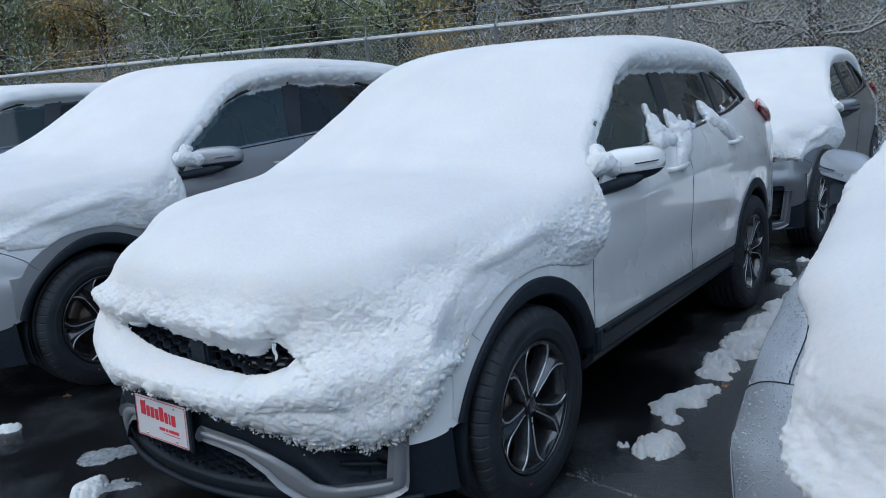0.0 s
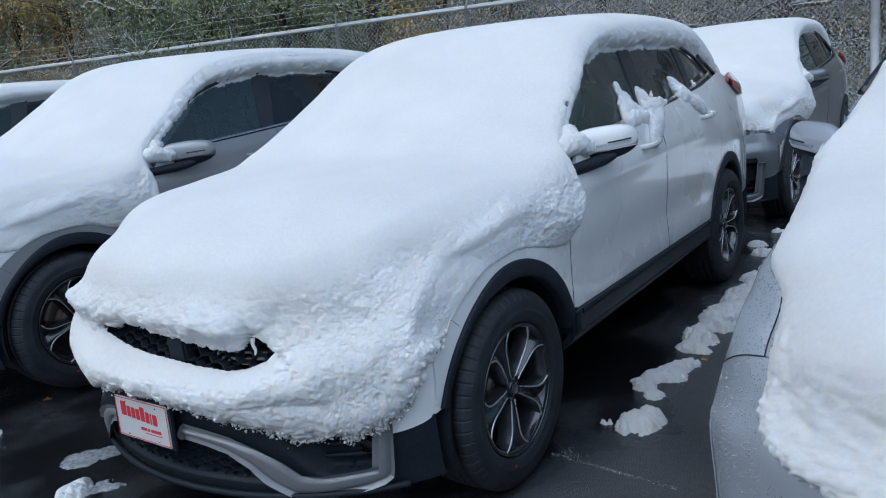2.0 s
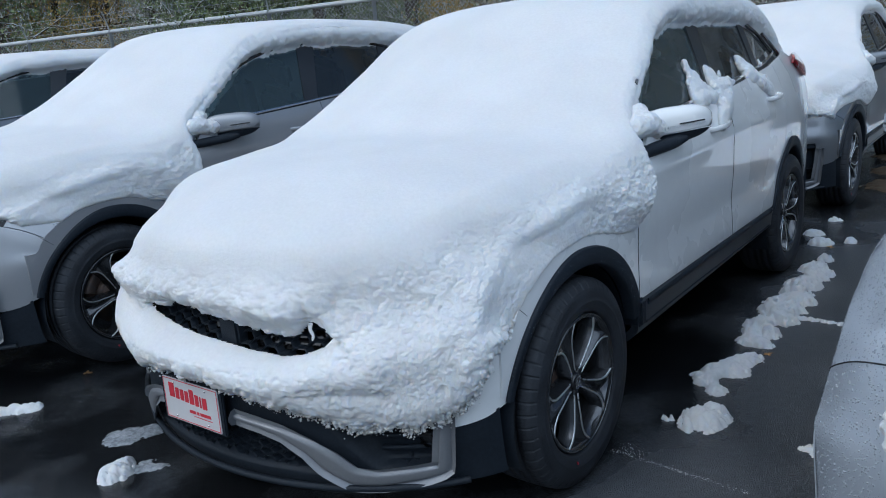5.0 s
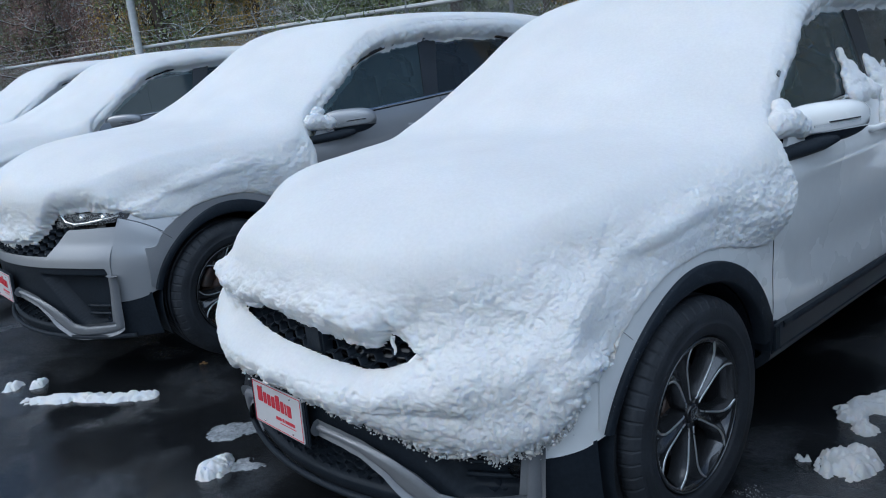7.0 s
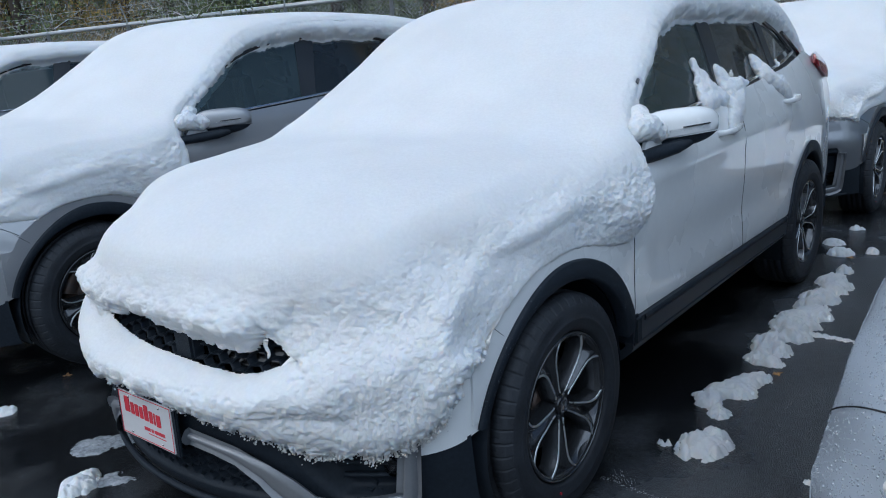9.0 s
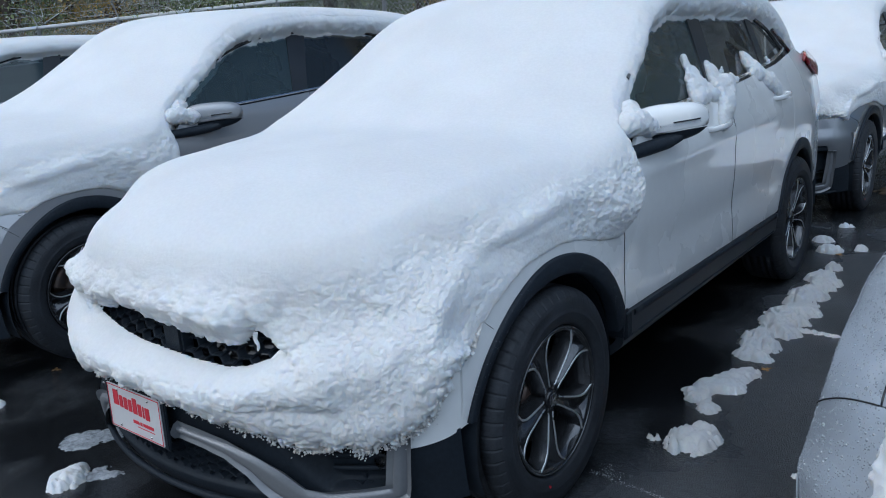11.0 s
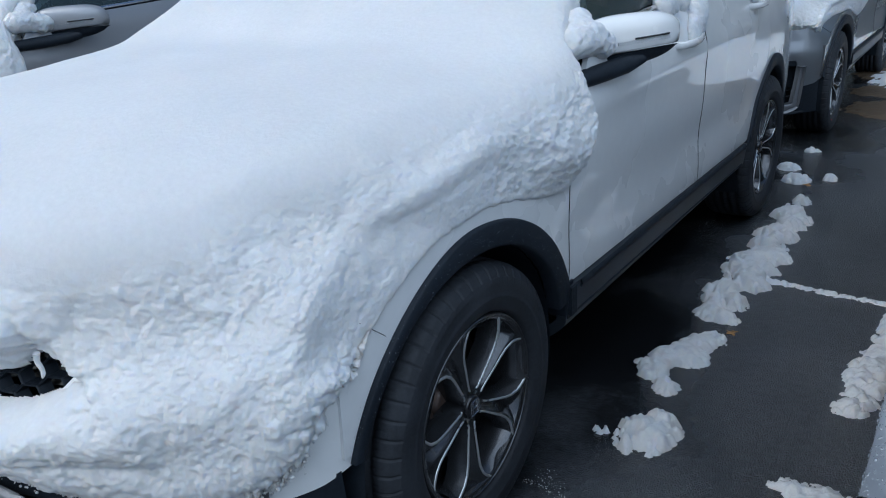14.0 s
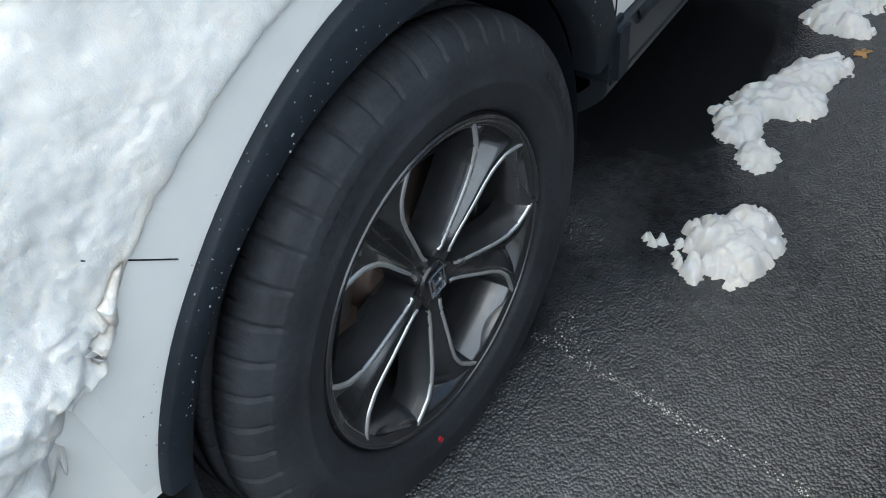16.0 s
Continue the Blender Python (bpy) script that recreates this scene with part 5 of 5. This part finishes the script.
def fence():
    f = tagged(new("fence"), "galvanised chain-link fence with barbed wire arms, dusted with snow", "fence")
    at = lambda s, z: tuple(FENCE_AT + FENCE_WAY * s + Vector((0, 0, z)))
    stations = [-9.0, -6.0, -3.0, 0.0, 3.14, 5.85, 8.2, 10.3, 12.2, 14.0, 16.2, 18.6, 21.2, 24.0, 27.0, 30.0, 33.0, 36.0, 39.0, 42.0]
    for s in stations:
        gz = float(ground_z(at(s, 0)[0]))
        v, q = tube([at(s, gz), at(s, RAIL_Z + .03)], .055 if s == 0 else .034, 10)
        post = part("post", mesh("post", v, q), GALV, f)
        a, b = Vector(at(s, RAIL_Z + .02)), Vector(at(s, RAIL_Z + .36)) + Vector((0.22, -0.22, 0))
        v, q = tube([a, b], .014, 6)
        part("wire_arm", mesh("arm", v, q), GALV, post)
    v, q = tube([at(s, RAIL_Z) for s in np.linspace(-9, 42, 30)], .030, 10)
    part("top_rail", mesh("rail", v, q), GALV, f)
    v, q = tube([at(s, RAIL_Z + .028) for s in np.linspace(-9, 42, 60)], .020, 6, squash=(1.2, .8))
    part("snow_on_rail", mesh("rail_snow", v, q), SNOW, f)
    for k in range(3):
        h, o = RAIL_Z + .12 + .11 * k, .07 + .07 * k
        pts = [Vector(at(s, h)) + Vector((o, -o, -.03 * math.sin(s * 1.3 + k) ** 2)) for s in np.linspace(-9, 42, 120)]
        v, q = tube(pts, .0035, 4)
        part("barbed_wire", mesh("wire", v, q), GALV, f)
    V, F = [], []
    for sgn in (-1, 1):
        for s in np.arange(-9.0, 36.0, 0.075):
            s2 = s + sgn * 2.42 * 0.9
            if not -9 <= s2 <= 36:
                continue
            k = len(V)
            z0 = float(ground_z(at(s, 0)[0]))
            for ss, z in ((s, z0 + .03), (s2, RAIL_Z)):
                c = Vector(at(ss, z))
                for w in ((.0028, 0, 0), (-.0014, .0024, 0), (-.0014, -.0024, 0)):
                    V.append(c + Vector(w))
            F += [(k, k + 1, k + 4, k + 3), (k + 1, k + 2, k + 5, k + 4), (k + 2, k, k + 3, k + 5)]
    tagged(part("chain_link", mesh("links", V, F), WIRE, f), kind="stuff")


fence()
v, q = tube([(-16.1, 5.4, .35), (-16.1, 5.4, 3), (-16.1, 5.4, 9.0)], [.095, .09, .08], 14)
lamp_post = tagged(new("lamp_post"), "tall grey steel lamp post beyond the parked cars", "lamp post")
part("pole", mesh("pole", v, q), GALV, lamp_post)

# ---- trees behind the fence ----
BARK = shade("bark", (0.075, 0.060, 0.050), 0.9, vary=0.35, scale=7, fine=50, bump=0.01, bump_scale=30)
LEAVES = {
    "green": shade("green_leaves", (0.16, 0.23, 0.10), 0.6, vary=0.45, scale=0.9, fine=5, second=(0.36, 0.41, 0.18)),
    "gold": shade("gold_leaves", (0.46, 0.34, 0.09), 0.6, vary=0.4, scale=0.9, fine=5, second=(0.72, 0.49, 0.13)),
    "rust": shade("rust_leaves", (0.26, 0.16, 0.14), 0.6, vary=0.4, scale=0.9, fine=5, second=(0.40, 0.27, 0.23)),
    "frost": shade("frosted_leaves", (0.27, 0.27, 0.19), 0.7, vary=0.4, scale=0.9, fine=5, second=(0.44, 0.41, 0.30)),
}


def tree(kind, seed, height=7.5):
    """A tree or tall bush: tapered trunk, limbs with snow along them, a crown of many small leaves."""
    rnd = random.Random(seed)
    t = tagged(new("tree"), {"green": "green leafy tree dusted with snow behind the fence", "gold": "golden autumn tree dusted with snow behind the fence",
                             "rust": "rust-red autumn tree dusted with snow behind the fence", "frost": "tangled bush heavy with clinging snow behind the fence"}[kind], "tree", "trees behind the fence")
    lean = Vector((rnd.uniform(-.5, .5), rnd.uniform(-.5, .5), 0))
    spine = [Vector((0, 0, 0)) + lean * (k / 8) ** 2 + Vector((rnd.uniform(-.06, .06), rnd.uniform(-.06, .06), height * k / 8)) for k in range(9)]
    v, f = tube(spine, [.12 * (1 - .85 * k / 8) + .012 for k in range(9)], 8)
    part("trunk", mesh("trunk", v, f), BARK, t)
    V, F, SV, SF, tips = [], [], [], [], []
    for k in range(46):
        h = rnd.uniform(0.05, 1.0)
        base = spine[min(8, int(h * 8))]
        a = rnd.uniform(0, 2 * math.pi)
        reach = rnd.uniform(.7, 1.9) * (1.15 - .6 * h)
        pts = [base]
        for q in range(5):
            pts.append(pts[-1] + Vector((math.cos(a), math.sin(a), rnd.uniform(-.1, .5))) * reach / 5)
            a += rnd.uniform(-.5, .5)
        tips += pts[2:]
        v, f = tube(pts, [.026, .021, .017, .012, .008, .004], 5)
        F += [tuple(i + len(V) for i in q) for q in f]
        V += v
        v, f = tube([p + Vector((0, 0, .016)) for p in pts], [.012, .010, .009, .008, .006, .003], 4)
        SF += [tuple(i + len(SV) for i in q) for q in f]
        SV += v
        for q in range(5):
            p = pts[rnd.randint(1, 5)]
            e = p + Vector((rnd.uniform(-.5, .5), rnd.uniform(-.5, .5), rnd.uniform(-.1, .5)))
            v, f = tube([p, (p + e) / 2 + Vector((0, 0, .04)), e], [.006, .005, .003], 3)
            F += [tuple(i + len(V) for i in q2) for q2 in f]
            V += v
            v, f = tube([p + Vector((0, 0, .008)), (p + e) / 2 + Vector((0, 0, .049)), e + Vector((0, 0, .006))], [.007, .006, .004], 3)
            SF += [tuple(i + len(SV) for i in q2) for q2 in f]
            SV += v
            tips.append(e)
    tagged(part("branchwork", mesh("limbs", V, F), BARK, t), kind="stuff")
    tagged(part("branch_snow", mesh("limb_snow", SV, SF), SNOW, t), kind="stuff")
    rng = np.random.default_rng(seed)
    tips = np.array([tuple(p) for p in tips])

    def flakes(n, small, large, lift):
        c = tips[rng.integers(0, len(tips), n)] + rng.normal(0, .20, (n, 3)) + np.array([0, 0, lift])
        u = rng.normal(size=(n, 3))
        u /= np.linalg.norm(u, axis=1, keepdims=True)
        w = np.cross(u, rng.normal(size=(n, 3)))
        w /= np.linalg.norm(w, axis=1, keepdims=True)
        r = rng.uniform(small, large, (n, 1))
        return mesh("flakes", np.stack([c - u * r, c + u * r, c + w * r], 1).reshape(-1, 3), np.arange(3 * n).reshape(-1, 3), False)
    tagged(part("crown", flakes(26000 if kind != "frost" else 9000, .014, .042, 0), LEAVES[kind], t), kind="stuff")
    tagged(part("leaf_snow", flakes(15000 if kind != "frost" else 30000, .007, .022, .02), SNOW, t), kind="stuff")
    return t


protos = [tree("green", 101), tree("gold", 102), tree("rust", 103), tree("green", 104, 6.0), tree("frost", 105, 5.0)]
rnd = random.Random(9)
spots = []
for row in range(3):
    for s in np.arange(-10, 46, (1.55, 2.3, 3.2)[row]):
        spots.append((s + rnd.uniform(-.6, .6), 1.6 + row * 1.9 + rnd.uniform(-.5, .5)))
for i, (s, back) in enumerate(spots):
    p = FENCE_AT + FENCE_WAY * s + Vector((-0.272, 0.962, 0)) * back
    weights = next(w for e, w in ((5, (1, 1, 1, 1, 8)), (6.5, (1, 1, 4, 1, 3)), (10, (3, 6, .5, 2, 1)), (15, (8, 2, .3, 5, .5)), (20, (2, 6, 1, 1, 1)), (99, (1, 1, 7, 1, 1))) if s < e)
    k = rnd.choices(range(5), weights)[0]
    m = pose(p.x, p.y, float(ground_z(p.x)) + .12 * back, 0, 0, rnd.uniform(0, 360))
    if i < 5:
        protos[i].matrix_basis = m
        continue
    o = copy_thing(protos[k], m)
    k = rnd.uniform(.85, 1.2)
    o.scale = (k, k, k * rnd.uniform(1.1, 1.5))

# more of the wood beyond the open side of the lot, as the car windows mirror it
for i in range(13):
    o = copy_thing(protos[(0, 2, 3, 4, 0)[i % 5]], pose(21 + rnd.uniform(-2, 3), -9 + 3.1 * i, -.1, 0, 0, rnd.uniform(0, 360)))
    k = rnd.uniform(1.0, 1.25)
    o.scale = (k * 1.25, k * 1.25, k)

# ---- clumps of snow that slid down the cars' sides ----
def flank_x(y, z):
    """Outside of door and window."""
    b = BELT(y)
    k = np.clip((z - b + 0.05) / 0.10, 0, 1)
    return side_x(y, np.minimum(z, b)) * (1 - k) + glass_x(y, z) * k


def skin_of(D, low, st):
    """The surface where the field D on a grid of spacing st turns from outside (below nought) to inside."""
    inside = D > 0
    corners = [(a, b, c) for a in (0, 1) for b in (0, 1) for c in (0, 1)]
    cut = lambda A, a, b, c: A[a:A.shape[0] - 1 + a, b:A.shape[1] - 1 + b, c:A.shape[2] - 1 + c]
    count = sum(cut(inside, *k).astype(int) for k in corners)
    cell = (count > 0) & (count < 8)
    total, weight = np.zeros(cell.shape + (3,)), np.zeros(cell.shape)
    for p in corners:
        for axis in range(3):
            if p[axis]:
                continue
            q = tuple(v + (k == axis) for k, v in enumerate(p))
            a, b = cut(D, *p), cut(D, *q)
            cross = (a > 0) != (b > 0)
            t = np.where(cross, a / np.where(cross, a - b, 1), 0)
            at = np.stack([np.full(t.shape, float(p[k])) + (t if k == axis else 0) for k in range(3)], -1)
            total += np.where(cross[..., None], at, 0)
            weight += cross
    where = np.argwhere(cell)
    V = low + (where + total[cell] / weight[cell][:, None]) * st
    number = np.full(cell.shape, -1)
    number[cell] = np.arange(len(where))
    F = []
    for axis in range(3):
        u, w = (axis + 1) % 3, (axis + 2) % 3
        a = np.take(inside, range(inside.shape[axis] - 1), axis)
        b = np.take(inside, range(1, inside.shape[axis]), axis)
        E = np.argwhere(a != b)
        E = E[(E[:, u] > 0) & (E[:, w] > 0) & (E[:, u] < inside.shape[u] - 1) & (E[:, w] < inside.shape[w] - 1)]
        flip = a[tuple(E.T)]
        du, dw = np.eye(3, dtype=int)[u], np.eye(3, dtype=int)[w]
        Q = np.stack([number[tuple((E - o).T)] for o in (0 * du, du, du + dw, dw)], 1)
        F.append(np.where(flip[:, None], Q, Q[:, ::-1]))
    return V, np.concatenate(F)


def drift(label, blobs, seed, m=None, depth=0.8, st=0.0040):
    """Crumbly snow clinging to a car's side, packed about (y, z, radius)."""
    o = np.array(blobs, float)
    C = np.stack([flank_x(o[:, 0], o[:, 1]) + 0.30 * depth * o[:, 2], o[:, 0], o[:, 1]], -1)
    r = o[:, 2]
    low, high = (C - r[:, None]).min(0) - .03, (C + r[:, None]).max(0) + .03
    n = np.ceil((high - low) / st).astype(int) + 1
    G = np.stack(np.meshgrid(*[low[k] + st * np.arange(n[k]) for k in range(3)], indexing="ij"), -1)
    D = np.full(G.shape[:-1], -1.0)
    for c, q in zip(C, r):
        D = np.logaddexp(D / .009, (q - np.sqrt((((G - c) * np.array([1 / depth, 1, 1])) ** 2).sum(-1))) / .009) * .009
    near = np.abs(D) < .030
    P = G[near]
    D[near] += 0.008 * vnoise(P, 24, seed, 2) - 0.010 + 0.0045 * vnoise(P, 70, seed + 3, 2) + 0.0026 * (clumps(P, 110, seed + 2) - .62)
    edge = np.ones(D.shape, bool)
    edge[1:-1, 1:-1, 1:-1] = False
    D[edge] = -.01
    V, F = (np.asarray(a) for a in skin_of(D, low, st))
    lab = np.arange(len(V))
    while True:
        old = lab.copy()
        np.maximum.at(lab, F.ravel(), np.repeat(lab[F].max(1), F.shape[1]))
        if (lab == old).all():
            break
    names, counts = np.unique(lab[F[:, 0]], return_counts=True)
    for g, c in zip(names, counts):
        if c < 60:
            continue
        q = F[lab[F[:, 0]] == g]
        used = np.unique(q)
        re = np.full(len(V), -1)
        re[used] = np.arange(len(used))
        ob = part("snow_clump", mesh("clump", V[used], re[q]), SNOW)
        if m is not None:
            ob.matrix_basis = m
        tagged(ob, label if c == counts.max() else "small bit of snow clinging beside a larger clump", "snow", "snow on the cars")


def fan(apex, base_a, base_b, tip, foot, seed):
    """Round bits that fill a ragged wedge from a pointed tip down to a wide foot."""
    rng = np.random.default_rng(seed)
    out = []
    for k in range(110):
        t, w = rng.uniform() ** 0.6, rng.uniform()
        base = [base_a[i] * (1 - w) + base_b[i] * w for i in (0, 1)]
        out.append((apex[0] * (1 - t) + base[0] * t + rng.normal(0, .005), apex[1] * (1 - t) + base[1] * t + rng.normal(0, .005), (tip * (1 - t) + foot * t) * rng.uniform(.6, 1.15)))
    return out


drift("pointed drift of snow against the front side window", fan((1.335, 1.32), (1.19, 1.14), (1.45, 1.145), .014, .036, 5), 81, depth=.55)
drift("clump of snow over the front door handle", fan((1.54, 1.29), (1.46, 1.14), (1.68, 1.155), .014, .036, 7) + fan((1.39, 1.02), (1.44, 1.13), (1.64, 1.15), .024, .034, 8) + along([(1.62, 1.18, .028), (1.72, 1.20, .024), (1.80, 1.195, .014)], 16, .010, 12) + [(1.67, 1.235, .026), (1.70, 1.25, .020)], 82, depth=.6)
drift("clump of snow over the rear door handle", fan((2.06, 1.32), (2.01, 1.19), (2.19, 1.165), .014, .030, 9) + fan((2.31, 1.08), (2.10, 1.17), (2.22, 1.16), .014, .026, 13), 83, depth=.6)
drift("small lump of snow under the quarter window", [(2.37, 1.245, .022), (2.395, 1.265, .018)], 88)
for lab, mm, sd in (("white", None, 84), ("silver-grey", LEFT, 85), ("grey", BACK, 86)):
    drift("snow packed between windscreen pillar and mirror of the %s car" % lab, along([(.53, 1.125, .026), (.58, 1.13, .034), (.63, 1.125, .034), (.68, 1.115, .028), (.72, 1.11, .018)], 40, .010, sd + 20) + along([(.61, 1.165, .022), (.65, 1.18, .022), (.69, 1.175, .016)], 14, .008, sd + 21), sd, mm, 1.1)


def droplets():
    """Beads of melt water on the near car's bare wing and bumper, as one part."""
    rng = np.random.default_rng(77)
    V, F = [], []
    ring = [(math.cos(a), math.sin(a)) for a in np.linspace(0, 2 * math.pi, 7, endpoint=False)]
    us, vs = rng.uniform(-1.0, 6.8, 6500), -rng.uniform(2.6, 6.6, 6500)
    body = nose_skin(-1.2, 7.0, -7, 0, 165, 141)
    du, dv = np.gradient(body, axis=0), np.gradient(body, axis=1)
    N = np.cross(dv, du)
    N /= np.linalg.norm(N, axis=-1, keepdims=True) + 1e-9
    for u, v in zip(us, vs):
        i, j = int((u + 1.2) * 20), int((v + 7) * 20)
        n = Vector(N[i, j])
        p = Vector(body[i, j] + (body[i + 1, j] - body[i, j]) * rng.uniform() + (body[i, j + 1] - body[i, j]) * rng.uniform() + N[i, j] * .0005)
        r = float(rng.choice([.0012, .0018, .0026, .0038], p=[.5, .3, .15, .05])) * .8
        a = n.orthogonal().normalized()
        b = n.cross(a)
        k = len(V)
        V += [p + (a * c + b * s_) * r for c, s_ in ring] + [p + (a * c + b * s_) * r * .72 + n * r * .5 for c, s_ in ring] + [p + n * r * .68]
        F += [(k + q, k + (q + 1) % 7, k + 7 + (q + 1) % 7, k + 7 + q) for q in range(7)] + [(k + 7 + q, k + 7 + (q + 1) % 7, k + 14) for q in range(7)]
    return mesh("droplets", V, F)


def cladding_beads():
    """Fine drops on the black cladding over the white car's front wheel."""
    rng = np.random.default_rng(5)
    V, F = [], []
    for k in range(240):
        a, r = radians(rng.uniform(25, 158)), rng.uniform(.403, .454)
        y, z = r * math.cos(a), HUB_Z + r * math.sin(a)
        x, b = float(side_x(y, z)) + .0128, rng.choice([.0006, .0009, .0014], p=[.5, .35, .15])
        k0 = len(V)
        V += [(x, y + b * math.cos(q), z + b * math.sin(q)) for q in np.linspace(0, 2 * math.pi, 6, endpoint=False)] + [(x + b * .8, y, z)]
        F += [(k0 + q, k0 + (q + 1) % 6, k0 + 6) for q in range(6)]
    return mesh("beads", V, F)


tagged(part("bead_spray", cladding_beads(), MELT_WATER, white, "clear beads of melt water"), kind="stuff")
tagged(part("bead_spray", droplets(), MELT_WATER, near_car, "clear beads of melt water"), kind="stuff")

# ---- small things on the ground ----
def grains(label, line, count, spread, seed):
    """A worn line of frozen grains on the asphalt."""
    rng = np.random.default_rng(seed)
    V, F = [], []
    a, b = np.array(line[0]), np.array(line[1])
    for k in range(count):
        t = rng.uniform()
        if vnoise(np.array([[t * 9.0, seed, 0.0]]), 1.0, seed)[0] < -0.15 and rng.uniform() < .8:
            continue
        c = a + (b - a) * t + rng.normal(0, spread, 2)
        r = float(rng.choice([.0010, .0016, .0026], p=[.5, .35, .15]))
        z0, k0 = float(ground_z(c[0])), len(V)
        q = rng.uniform(0, 6.28)
        V += [(c[0] + r * math.cos(q + w), c[1] + r * math.sin(q + w), z0 - .0005) for w in (0, 1.57, 3.14, 4.71)] + [(c[0], c[1], z0 + r * 1.1)]
        F += [(k0 + w, k0 + (w + 1) % 4, k0 + 4) for w in range(4)]
    ob = part("frozen_grains", mesh("grains", V, F, False), SNOW)
    return tagged(ob, label, "snow", kind="stuff")


grains("worn line of white frozen grains on asphalt", ((.90, .215), (1.39, .165)), 520, .0055, 3)
grains("scattered white frozen grains by the tyre", ((.93, .27), (.99, .20)), 160, .02, 4)
LEAF = shade("fallen_leaf", (0.42, 0.24, 0.09), 0.7, vary=0.3, scale=60, fine=200)
for k, (x, y, a, sz) in enumerate(((1.145, 1.327, 20, .018), (1.02, 3.28, 70, .02), (-1.75, -.35, 140, .02), (-.3, -1.3, 200, .02))):
    n_ = 18
    V = [(0, 0, .004)] + [(sz * (1 + .45 * math.cos(5 * t_)) * math.cos(t_), sz * (1 + .45 * math.cos(5 * t_)) * math.sin(t_), .003 + .004 * math.cos(2 * t_)) for t_ in np.linspace(0, 2 * math.pi, n_, endpoint=False)]
    ob = part("fallen_leaf", mesh("leaf", V, [(0, q + 1, (q + 1) % n_ + 1) for q in range(n_)], False), LEAF)
    ob.matrix_basis = pose(x, y, float(ground_z(x)), 0, 0, a)
    tagged(ob, "small tan fallen leaf on wet asphalt", "leaf", "fallen leaves")
